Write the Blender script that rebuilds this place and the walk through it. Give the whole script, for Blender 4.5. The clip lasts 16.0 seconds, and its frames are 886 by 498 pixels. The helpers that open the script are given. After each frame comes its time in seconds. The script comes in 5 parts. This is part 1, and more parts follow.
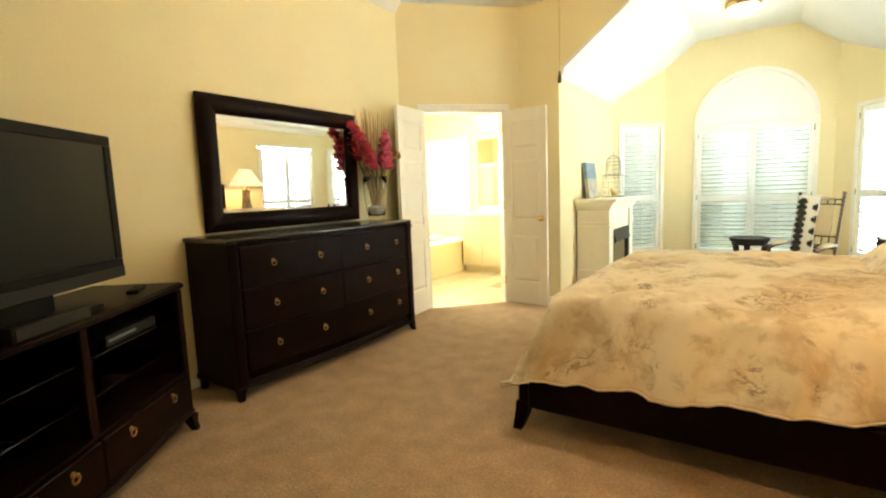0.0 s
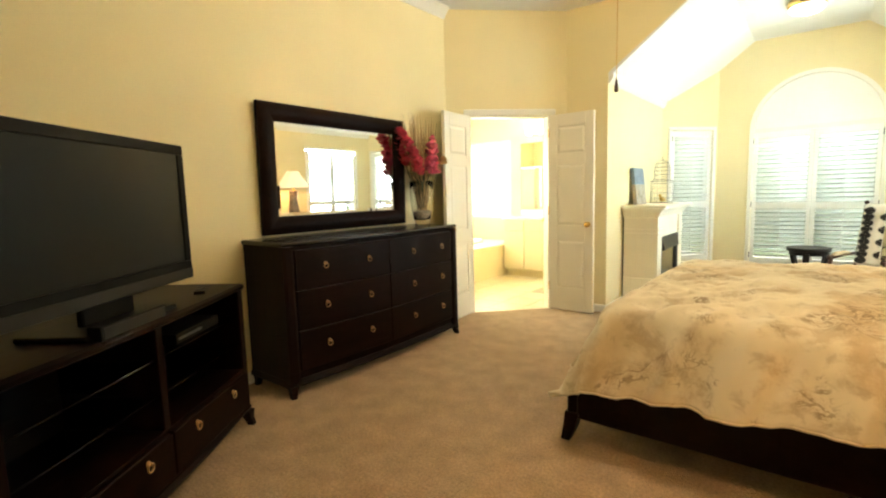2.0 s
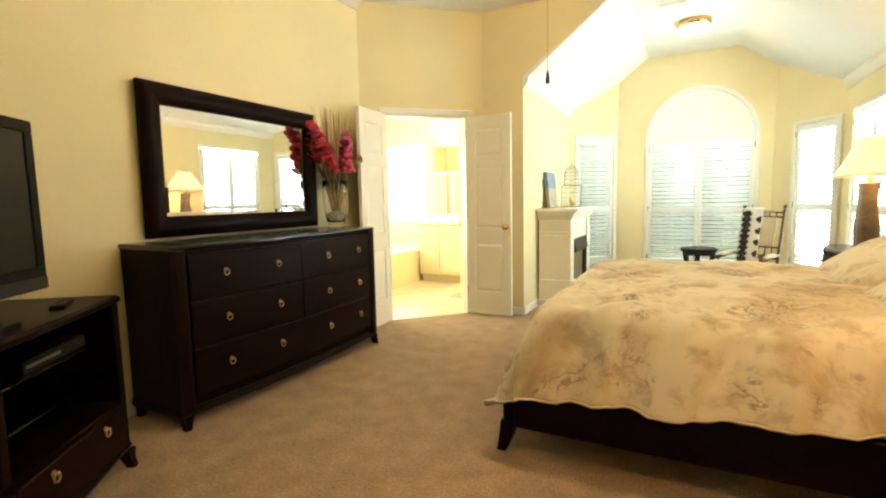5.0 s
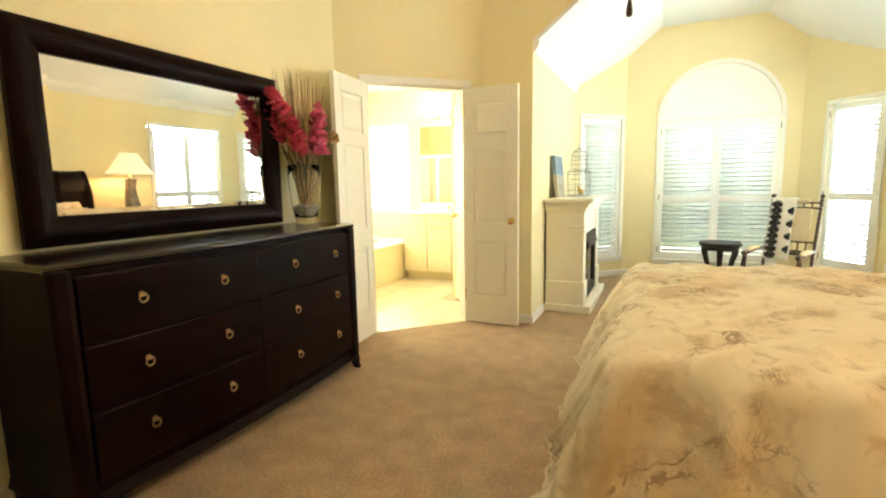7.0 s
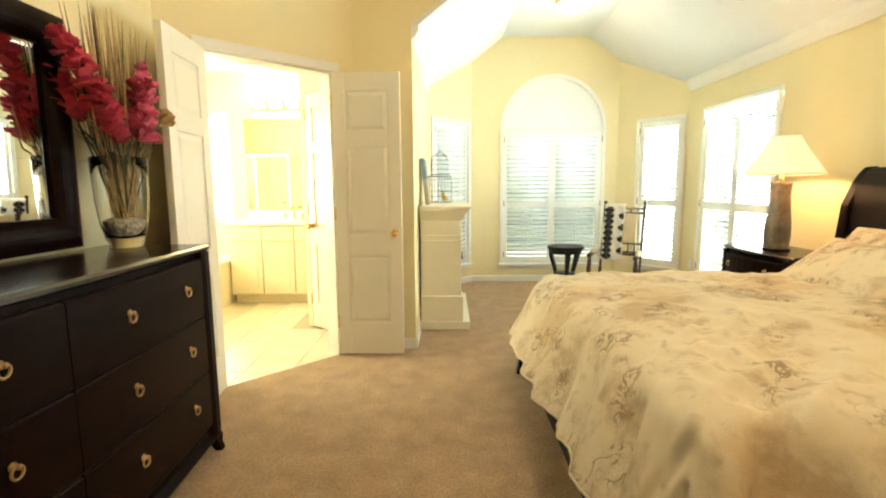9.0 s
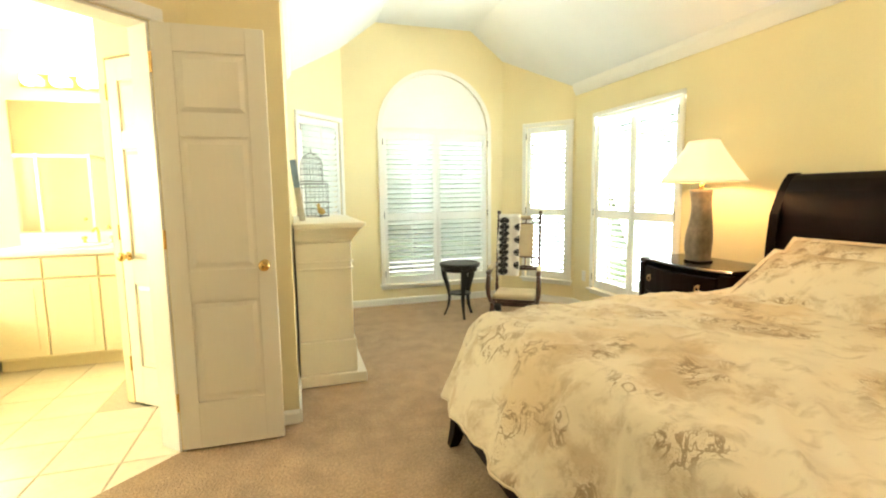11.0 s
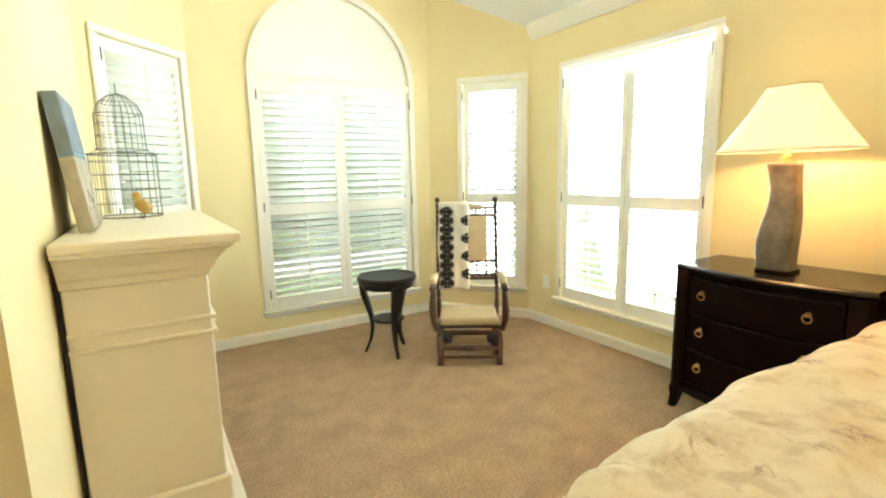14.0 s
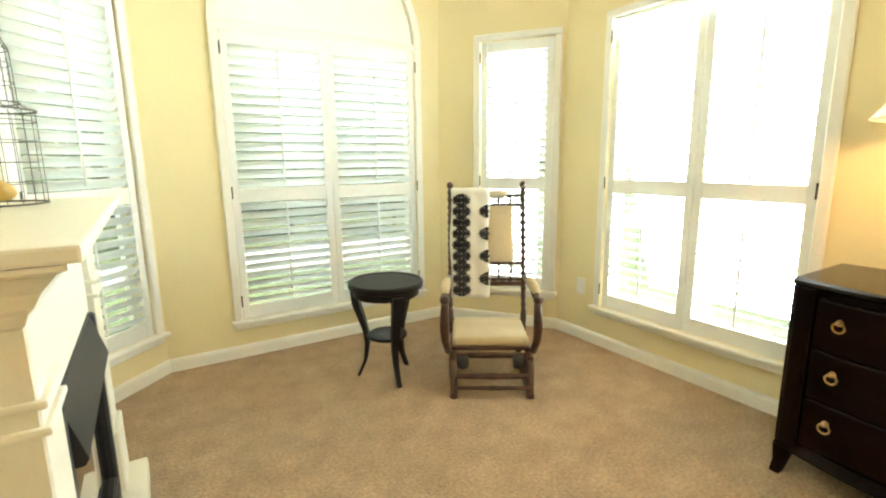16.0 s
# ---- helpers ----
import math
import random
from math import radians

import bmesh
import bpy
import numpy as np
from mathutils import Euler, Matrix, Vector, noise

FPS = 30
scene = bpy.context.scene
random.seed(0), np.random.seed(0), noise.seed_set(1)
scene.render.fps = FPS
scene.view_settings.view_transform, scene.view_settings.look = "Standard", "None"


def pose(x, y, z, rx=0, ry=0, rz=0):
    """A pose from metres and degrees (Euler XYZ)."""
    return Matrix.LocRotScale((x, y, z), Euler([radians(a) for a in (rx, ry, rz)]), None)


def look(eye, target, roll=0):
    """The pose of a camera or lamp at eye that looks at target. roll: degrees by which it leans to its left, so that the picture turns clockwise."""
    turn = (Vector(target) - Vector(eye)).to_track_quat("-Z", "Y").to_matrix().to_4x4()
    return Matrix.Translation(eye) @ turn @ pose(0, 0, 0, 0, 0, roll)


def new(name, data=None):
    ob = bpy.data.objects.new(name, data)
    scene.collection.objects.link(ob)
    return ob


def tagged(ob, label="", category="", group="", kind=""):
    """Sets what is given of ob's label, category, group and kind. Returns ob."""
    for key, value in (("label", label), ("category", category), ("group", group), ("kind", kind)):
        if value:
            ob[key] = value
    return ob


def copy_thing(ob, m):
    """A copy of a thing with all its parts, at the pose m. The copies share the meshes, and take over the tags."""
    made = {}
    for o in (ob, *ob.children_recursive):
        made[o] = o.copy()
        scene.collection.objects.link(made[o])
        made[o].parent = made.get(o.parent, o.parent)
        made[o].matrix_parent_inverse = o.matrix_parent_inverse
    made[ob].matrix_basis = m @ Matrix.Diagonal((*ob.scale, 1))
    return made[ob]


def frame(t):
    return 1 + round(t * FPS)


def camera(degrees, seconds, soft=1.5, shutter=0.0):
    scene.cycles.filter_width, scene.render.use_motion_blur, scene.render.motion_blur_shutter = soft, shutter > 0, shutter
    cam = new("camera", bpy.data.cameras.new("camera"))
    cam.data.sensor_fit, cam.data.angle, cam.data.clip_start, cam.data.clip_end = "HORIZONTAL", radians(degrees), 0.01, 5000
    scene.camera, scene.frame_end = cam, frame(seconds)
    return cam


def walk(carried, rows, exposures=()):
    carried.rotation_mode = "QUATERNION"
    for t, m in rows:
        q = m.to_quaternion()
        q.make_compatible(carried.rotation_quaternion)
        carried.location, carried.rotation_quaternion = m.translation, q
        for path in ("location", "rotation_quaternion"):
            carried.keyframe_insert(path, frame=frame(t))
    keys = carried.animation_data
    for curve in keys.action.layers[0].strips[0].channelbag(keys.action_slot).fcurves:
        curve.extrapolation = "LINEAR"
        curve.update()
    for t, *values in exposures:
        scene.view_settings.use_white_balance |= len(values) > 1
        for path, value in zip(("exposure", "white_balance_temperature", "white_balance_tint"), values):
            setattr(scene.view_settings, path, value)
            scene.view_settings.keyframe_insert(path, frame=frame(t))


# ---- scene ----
cam = camera(86.1, 16.0, soft=2.1)
PATH = [
    (0, (1.455, 0.031, 1.211), (0.337, 1.673, 0.976), -2.2),
    (0.5, (1.411, -0.002, 1.243), (0.207, 1.577, 1.005), -2.0),
    (1, (1.393, -0.012, 1.251), (0.130, 1.521, 1.015), -1.8),
    (1.5, (1.394, -0.027, 1.255), (0.122, 1.499, 1.023), -1.7),
    (2, (1.409, -0.031, 1.252), (0.168, 1.521, 1.025), -1.6),
    (2.5, (1.429, -0.019, 1.229), (0.248, 1.580, 1.013), -1.6),
    (3, (1.423, 0.013, 1.196), (0.319, 1.669, 0.993), -1.5),
    (3.5, (1.310, -0.012, 1.182), (0.322, 1.716, 0.985), -1.4),
    (4, (1.256, 0.010, 1.172), (0.332, 1.772, 0.975), -1.2),
    (4.5, (1.243, 0.020, 1.178), (0.322, 1.784, 0.980), -1.2),
    (7, (0.725, 0.730, 1.233), (-0.106, 2.529, 0.963), -1.1),
    (7.5, (0.486, 0.824, 1.236), (-0.146, 2.701, 0.953), -0.5),
    (8, (0.265, 0.929, 1.214), (-0.132, 2.870, 0.940), -0.3),
    (8.5, (0.109, 1.062, 1.214), (-0.082, 3.035, 0.946), -0.4),
    (9, (-0.027, 1.189, 1.245), (-0.051, 3.171, 0.983), -0.4),
    (9.5, (-0.191, 1.394, 1.251), (-0.016, 3.371, 1.011), -0.5),
    (10, (-0.260, 1.604, 1.259), (0.064, 3.564, 1.028), -0.7),
    (12.5, (-0.226, 2.939, 1.243), (0.694, 4.695, 0.980), -0.6),
    (13, (-0.201, 3.196, 1.240), (0.797, 4.908, 0.964), -0.7),
    (13.5, (-0.142, 3.443, 1.234), (0.897, 5.128, 0.945), -0.8),
    (14, (-0.060, 3.675, 1.232), (0.989, 5.351, 0.924), -1.1),
    (14.5, (0.032, 3.893, 1.231), (1.087, 5.560, 0.901), -1.0),
    (15, (0.151, 4.067, 1.212), (1.183, 5.745, 0.866), -1.1),
    (15.5, (0.272, 4.189, 1.180), (1.262, 5.892, 0.836), -0.9),
    (16, (0.258, 4.317, 1.191), (1.296, 5.987, 0.826), -0.6),
]

walk(cam, [(t, look(eye, target, roll)) for t, eye, target, roll in PATH],
     exposures=[(0.0, 1.68, 6500, 10), (4.5, 1.68, 6500, 10), (8.0, 1.68, 6500, 10), (12.5, 1.67, 6500, 10), (16.0, 1.70, 6500, 10)])

# ---------------------------------------------------------------- world and daylight
world = bpy.data.worlds.new("world")
scene.world = world
world.use_nodes = True
wn, wl = world.node_tree.nodes, world.node_tree.links
sky = wn.new("ShaderNodeTexSky")
sky.sky_type = 'NISHITA'
sky.sun_disc = False
sky.sun_elevation = radians(63)
sky.sun_rotation = radians(135)
wn["Background"].inputs["Strength"].default_value = 0.15
wl.new(sky.outputs[0], wn["Background"].inputs["Color"])

SUN = new("sun", bpy.data.lights.new("sun", 'SUN'))
SUN.data.energy, SUN.data.angle, SUN.data.color = 5.0, radians(1.0), (1.0, 0.95, 0.86)
SUN.matrix_world = look((8, -4, 20), (0, 4, 0))


def area(name, eye, target, w, h, power, colour):
    lamp = bpy.data.lights.new(name, 'AREA')
    lamp.shape, lamp.size, lamp.size_y = 'RECTANGLE', w, h
    lamp.energy, lamp.color = power, colour
    ob = new(name, lamp)
    ob.matrix_world = look(eye, target)
    return ob


def bulb(name, at, power, colour, radius=0.04):
    lamp = bpy.data.lights.new(name, 'POINT')
    lamp.energy, lamp.color, lamp.shadow_soft_size = power, colour, radius
    ob = new(name, lamp)
    ob.location = at
    return ob


DAY = (0.85, 1.0, 0.99)
area("daylight_east_window", (2.95, 5.725, 1.14), (1.0, 5.725, 0.45), 1.2, 1.8, 55, DAY)
area("daylight_small_window", (2.58, 7.20, 1.14), (1.5, 6.2, 1.1), 0.56, 1.8, 24, DAY)
area("daylight_arch_window", (1.30, 8.55, 3.0), (1.30, 7.25, 1.2), 1.6, 1.2, 60, DAY)
area("daylight_left_window", (-0.70, 7.9, 2.8), (0.0, 7.1, 1.2), 0.8, 1.0, 20, DAY)
WARM = (1.0, 0.62, 0.30)
bulb("bedside_bulb", (2.38, 4.675, 1.42), 4.9, WARM)
# Warm fill for the south of the room, in an assumed lamp out of view.
bulb("unseen_bedside_fill", (2.38, 1.61, 1.42), 6.8, WARM)
# Fill light for the bedroom, put in the assumed fan above the view.
bulb("fan_fill_bulb", (0.675, 2.37, 2.74), 24.5, (1.0, 0.78, 0.50), 0.06)
bulb("alcove_bulb", (1.2, 6.12, 2.87), 3, (1.0, 0.88, 0.66), 0.06)
bulb("vanity_bulb", (-1.85, 6.5, 2.30), 11, (1.0, 0.76, 0.40), 0.06)
# Warm lamp added outside the unseen west window to brighten the bathroom.
area("bath_window_fill", (-4.0, 5.3, 1.5), (-2.5, 5.2, 1.2), 1.5, 1.2, 24, (1.0, 0.88, 0.60))

# ---------------------------------------------------------------- materials


def mat(name, colour, rough=0.6, metal=0.0, grain=0.0, scale=40.0, bump=0.0, blotch=0.0, blotch_scale=2.0, coat=0.0,
        stretch=(1, 1, 1), bump_scale=None):
    """A surface with variation at two scales, and a fine relief."""
    m = bpy.data.materials.new(name)
    m.use_nodes = True
    n, l = m.node_tree.nodes, m.node_tree.links
    b = n["Principled BSDF"]
    b.inputs["Roughness"].default_value = rough
    b.inputs["Metallic"].default_value = metal
    b.inputs["Coat Weight"].default_value = coat
    b.inputs["Coat Roughness"].default_value = 0.12
    b.inputs["Base Color"].default_value = (*colour, 1)
    tc, mp = n.new("ShaderNodeTexCoord"), n.new("ShaderNodeMapping")
    mp.inputs["Scale"].default_value = stretch
    l.new(tc.outputs["Object"], mp.inputs["Vector"])
    out = None
    for amount, sc, detail in ((blotch, blotch_scale, 3), (grain, scale, 4)):
        if not amount:
            continue
        t = n.new("ShaderNodeTexNoise")
        t.inputs["Scale"].default_value, t.inputs["Detail"].default_value = sc, detail
        l.new(mp.outputs[0], t.inputs["Vector"])
        r = n.new("ShaderNodeMapRange")
        r.inputs["From Min"].default_value, r.inputs["From Max"].default_value = 0.3, 0.7
        r.inputs["To Min"].default_value, r.inputs["To Max"].default_value = 1 - amount, 1 + amount
        l.new(t.outputs["Fac"], r.inputs["Value"])
        mx = n.new("ShaderNodeVectorMath")
        mx.operation = 'SCALE'
        if out is None:
            mx.inputs[0].default_value = colour
        else:
            l.new(out, mx.inputs[0])
        l.new(r.outputs[0], mx.inputs["Scale"])
        out = mx.outputs[0]
    if out is not None:
        l.new(out, b.inputs["Base Color"])
    if bump:
        t = n.new("ShaderNodeTexNoise")
        t.inputs["Scale"].default_value, t.inputs["Detail"].default_value = bump_scale or scale, 3
        l.new(mp.outputs[0], t.inputs["Vector"])
        bp = n.new("ShaderNodeBump")
        bp.inputs["Strength"].default_value, bp.inputs["Distance"].default_value = 1.0, bump
        l.new(t.outputs["Fac"], bp.inputs["Height"])
        l.new(bp.outputs[0], b.inputs["Normal"])
    return m


def glow(name, colour, strength):
    m = mat(name, (0.9, 0.85, 0.75), 0.5)
    b = m.node_tree.nodes["Principled BSDF"]
    b.inputs["Emission Color"].default_value = (*colour, 1)
    b.inputs["Emission Strength"].default_value = strength
    return m


def glass(name, tint=(1, 1, 1), rough=0.0, ior=1.45):
    m = bpy.data.materials.new(name)
    m.use_nodes = True
    b = m.node_tree.nodes["Principled BSDF"]
    b.inputs["Base Color"].default_value = (*tint, 1)
    b.inputs["Transmission Weight"].default_value = 1.0
    b.inputs["Roughness"].default_value, b.inputs["IOR"].default_value = rough, ior
    return m


WALL = mat("yellow_wall_paint", (0.79, 0.69, 0.40), 0.7, grain=0.02, scale=160, bump=0.0005, blotch=0.03, blotch_scale=1.3, bump_scale=120)
BATHWALL = mat("bath_wall_paint", (0.82, 0.72, 0.45), 0.6, grain=0.02, scale=150, bump=0.001, blotch=0.03)
CEIL = mat("white_ceiling_paint", (0.80, 0.81, 0.785), 0.8, grain=0.02, scale=120, bump=0.0015, blotch=0.02, bump_scale=90)
WHITE = mat("white_trim_paint", (0.82, 0.80, 0.72), 0.4, grain=0.015, scale=60, bump=0.0004, blotch=0.02)
DOORWHITE = mat("door_paint", (0.80, 0.77, 0.66), 0.42, grain=0.01, scale=70, bump=0.00015, blotch=0.025, stretch=(1, 1, 0.1))
SHUTTER = mat("shutter_paint", (0.83, 0.83, 0.78), 0.45, grain=0.015, scale=50, blotch=0.02)
CARPET = mat("tan_carpet", (0.395, 0.270, 0.155), 0.95, grain=0.26, scale=75, bump=0.012, blotch=0.15, blotch_scale=7.0, bump_scale=95)
ESPRESSO = mat("espresso_wood", (0.0072, 0.0023, 0.0013), 0.40, grain=0.35, scale=26, bump=0.0004, blotch=0.3, blotch_scale=4, stretch=(1, 0.12, 1))
ESPRESSO_TOP = mat("polished_espresso_top", (0.0075, 0.0028, 0.0019), 0.22, grain=0.35, scale=26, bump=0.0002, blotch=0.3, blotch_scale=4, coat=0.12, stretch=(1, 0.12, 1))
ESPRESSO_V = mat("espresso_wood_upright", (0.0070, 0.0023, 0.0013), 0.42, grain=0.35, scale=26, bump=0.0004, blotch=0.3, blotch_scale=4, stretch=(1, 1, 0.1))
BRONZE = mat("antique_brass", (0.52, 0.33, 0.15), 0.33, 0.9, grain=0.2, scale=80, blotch=0.2, blotch_scale=30)
HINGE = mat("dark_hinge", (0.05, 0.04, 0.03), 0.5, 0.5, grain=0.2, scale=60)
BRASS = mat("polished_brass", (0.80, 0.55, 0.20), 0.2, 1.0, grain=0.05, scale=60)
BLACKPL = mat("black_plastic", (0.006, 0.006, 0.006), 0.42, grain=0.1, scale=120)
SCREEN = mat("tv_screen", (0.003, 0.0034, 0.0034), 0.3, grain=0.05, scale=20)
GREYPL = mat("grey_plastic", (0.016, 0.016, 0.015), 0.4, grain=0.06, scale=80)
MIRROR = mat("mirror_silver", (0.93, 0.93, 0.92), 0.01, 1.0)
GLASS = glass("clear_glass")
FROST = glass("frosted_glass", (0.97, 1.0, 0.98), 0.35, 1.2)
VASEGLASS = glass("vase_glass", (0.97, 0.98, 0.96), 0.01, 1.26)
TILE = mat("bath_floor_tile", (0.72, 0.64, 0.48), 0.28, grain=0.05, scale=30, blotch=0.08, blotch_scale=4)
PORCELAIN = mat("white_porcelain", (0.85, 0.85, 0.82), 0.15, grain=0.01, scale=20)
BLACK = mat("black_metal", (0.012, 0.012, 0.013), 0.45, grain=0.1, scale=60)

pile = CARPET.node_tree.nodes["Principled BSDF"]
pile.inputs["Sheen Weight"].default_value, pile.inputs["Sheen Roughness"].default_value = 0.30, 0.45
pile.inputs["Sheen Tint"].default_value = (0.85, 0.70, 0.52, 1)



def let_light_through(m, share):
    """Pales a material as glare would: part of the light that falls on the far face comes through."""
    n, l = m.node_tree.nodes, m.node_tree.links
    tr, mx = n.new("ShaderNodeBsdfTranslucent"), n.new("ShaderNodeMixShader")
    tr.inputs["Color"].default_value = (0.88, 0.92, 0.88, 1)
    mx.inputs["Fac"].default_value = share
    l.new(n["Principled BSDF"].outputs[0], mx.inputs[1])
    l.new(tr.outputs[0], mx.inputs[2])
    l.new(mx.outputs[0], n["Material Output"].inputs["Surface"])


LOUVER = mat("glare_louver", (0.85, 0.86, 0.82), 0.4, grain=0.012, scale=50, blotch=0.02)
# Translucency put in to imitate the window glare that washes out slats and panels.
let_light_through(LOUVER, 0.34)
let_light_through(SHUTTER, 0.03)

for dark in (ESPRESSO, ESPRESSO_V, BLACKPL, SCREEN, GREYPL):
    dark.node_tree.nodes["Principled BSDF"].inputs["Specular IOR Level"].default_value = 0.07
SCREEN.node_tree.nodes["Principled BSDF"].inputs["Specular IOR Level"].default_value = 0.15
GREYPL.node_tree.nodes["Principled BSDF"].inputs["Specular IOR Level"].default_value = 0.2

# ---------------------------------------------------------------- mesh helpers


def mesh_of(name, bm, material, smooth=False):
    me = bpy.data.meshes.new(name)
    bmesh.ops.recalc_face_normals(bm, faces=bm.faces[:])
    bm.to_mesh(me)
    bm.free()
    me.materials.append(material)
    if smooth:
        me.shade_smooth()
    return me


def thing(name, label, category, at=(0, 0, 0), rz=0.0, group="", kind=""):
    ob = new(name)
    ob.empty_display_size = 0.1
    ob.matrix_basis = pose(*at, 0, 0, rz)
    return tagged(ob, label, category, group, kind)


def part(name, bm, material, parent, label="", smooth=False):
    ob = new(name, mesh_of(name, bm, material, smooth))
    ob.parent = parent
    return tagged(ob, label)


def piece(name, me, parent, m=None):
    ob = new(name, me)
    ob.parent = parent
    if m is not None:
        ob.matrix_basis = m
    return ob


def solid(name, bm, material, label="", category="", kind="", smooth=False, group=""):
    return tagged(new(name, mesh_of(name, bm, material, smooth)), label, category, group, kind)


def box(bm, lo, hi, bevel=0.0, seg=1, m=None):
    d = bmesh.ops.create_cube(bm, size=1.0)
    c = [(a + b) / 2 for a, b in zip(lo, hi)]
    s = [abs(b - a) for a, b in zip(lo, hi)]
    for v in d["verts"]:
        v.co = Vector((c[k] + v.co[k] * s[k] for k in range(3)))
    vs = d["verts"]
    if bevel:
        es = list({e for v in vs for e in v.link_edges})
        r = bmesh.ops.bevel(bm, geom=es, offset=min(bevel, 0.45 * min(s)), segments=seg, affect='EDGES', profile=0.6)
        vs = list({v for f in r["faces"] for v in f.verts} | {v for v in vs if v.is_valid})
    if m is not None:
        bmesh.ops.transform(bm, matrix=m, verts=[v for v in vs if v.is_valid])
    return bm


def B(lo, hi, bevel=0.0, seg=1):
    return box(bmesh.new(), lo, hi, bevel, seg)


def lathe(bm, profile, seg=24, at=(0, 0, 0), m=None, squash=(1, 1)):
    """A turned solid: profile rows of radius and height."""
    rings = []
    for r, z in profile:
        ring = []
        for k in range(seg):
            a = 2 * math.pi * k / seg
            p = Vector((r * math.cos(a) * squash[0], r * math.sin(a) * squash[1], z))
            p = (m @ p if m is not None else p) + Vector(at)
            ring.append(bm.verts.new(p))
        rings.append(ring)
    for a, b in zip(rings, rings[1:]):
        for k in range(seg):
            bm.faces.new((a[k], a[(k + 1) % seg], b[(k + 1) % seg], b[k]))
    for ring, r in ((rings[0], profile[0][0]), (rings[-1], profile[-1][0])):
        if r > 1e-5:
            bm.faces.new(ring)
    return bm


def tube(bm, pts, radius, seg=8, closed=False):
    """A rod along points; radius is one number or one for each point."""
    pts = [Vector(p) for p in pts]
    n = len(pts)
    rad = [radius] * n if isinstance(radius, (int, float)) else list(radius)
    rings, side = [], None
    for k, p in enumerate(pts):
        if closed:
            d = (pts[(k + 1) % n] - pts[k - 1]).normalized()
        else:
            d = (pts[min(k + 1, n - 1)] - pts[max(k - 1, 0)]).normalized()
        if side is None:
            side = d.orthogonal().normalized()
        side = (side - d * side.dot(d)).normalized()
        up = d.cross(side)
        rings.append([bm.verts.new(p + rad[k] * (math.cos(a) * side + math.sin(a) * up))
                      for a in (2 * math.pi * i / seg for i in range(seg))])
    loops = list(zip(rings, rings[1:])) + ([(rings[-1], rings[0])] if closed else [])
    for a, b in loops:
        for k in range(seg):
            bm.faces.new((a[k], a[(k + 1) % seg], b[(k + 1) % seg], b[k]))
    if not closed:
        bm.faces.new(rings[0])
        bm.faces.new(rings[-1])
    return bm


def prism(bm, outline, depth, m=None):
    """A flat outline of (x, z) pushed along y from 0 to depth."""
    a = [bm.verts.new((x, 0, z)) for x, z in outline]
    b = [bm.verts.new((x, depth, z)) for x, z in outline]
    bm.faces.new(a)
    bm.faces.new(b[::-1])
    for k in range(len(a)):
        j = (k + 1) % len(a)
        bm.faces.new((a[k], b[k], b[j], a[j]))
    if m is not None:
        bmesh.ops.transform(bm, matrix=m, verts=a + b)
    return bm


def slab(bm, outline, z0, z1):
    """A flat plan outline of (x, y) between two heights."""
    a = [bm.verts.new((x, y, z0)) for x, y in outline]
    b = [bm.verts.new((x, y, z1)) for x, y in outline]
    bm.faces.new(a)
    bm.faces.new(b[::-1])
    for k in range(len(a)):
        j = (k + 1) % len(a)
        bm.faces.new((a[k], b[k], b[j], a[j]))
    return bm


def loft(bm, outlines):
    """Plan outlines [(x, y), ...] with heights, joined into one closed solid: rows of (outline, z)."""
    rings = [[bm.verts.new((x, y, z)) for x, y in o] for o, z in outlines]
    n = len(rings[0])
    for a, b in zip(rings, rings[1:]):
        for k in range(n):
            bm.faces.new((a[k], a[(k + 1) % n], b[(k + 1) % n], b[k]))
    bm.faces.new(rings[0])
    bm.faces.new(rings[-1])
    return bm


# ---------------------------------------------------------------- the room
WX, EX = -1.61, 2.66          # dresser wall, headboard wall
BY, NY = -1.3, 7.355           # back wall, bay wall
AX, AY = -0.285, 4.745          # alcove corner
TOP, EAVE = 3.07, 2.355        # flat ceiling, lowest line of the slopes
RUN = 0.935                    # plan width of each slope
T = 0.14
LBD, RBD = 0.555, 0.715        # depth of the two canted bay walls


def wall(name, p0, p1, openings=(), z0=0.0, z1=3.2, material=None, t=T):
    """A wall from p0 to p1, thick to the left of that way, with openings (u0, u1, z0, z1, arched)."""
    p0, p1 = Vector((*p0, 0)), Vector((*p1, 0))
    L, ang = (p1 - p0).length, math.degrees(math.atan2(p1.y - p0.y, p1.x - p0.x))
    m = pose(p0.x, p0.y, 0, 0, 0, ang)
    bm = bmesh.new()
    u = 0.0
    for u0, u1, a, b, arched in sorted(openings):
        if u0 > u + 1e-4:
            box(bm, (u, 0, z0), (u0, t, z1))
        if a > z0 + 1e-4:
            box(bm, (u0, 0, z0), (u1, t, a))
        if not arched:
            box(bm, (u0, 0, b), (u1, t, z1))
        else:
            r, c, n = (u1 - u0) / 2, (u0 + u1) / 2, 24
            arc = [(c - r * math.cos(math.pi * k / n), b + r * math.sin(math.pi * k / n)) for k in range(n + 1)]
            prism(bm, arc + [(u1, z1), (u0, z1)], t)
        u = u1
    if u < L - 1e-4:
        box(bm, (u, 0, z0), (L, t, z1))
    bmesh.ops.transform(bm, matrix=m, verts=bm.verts[:])
    return solid(name, bm, material or WALL, "pale yellow painted plaster wall", "wall", "structure")


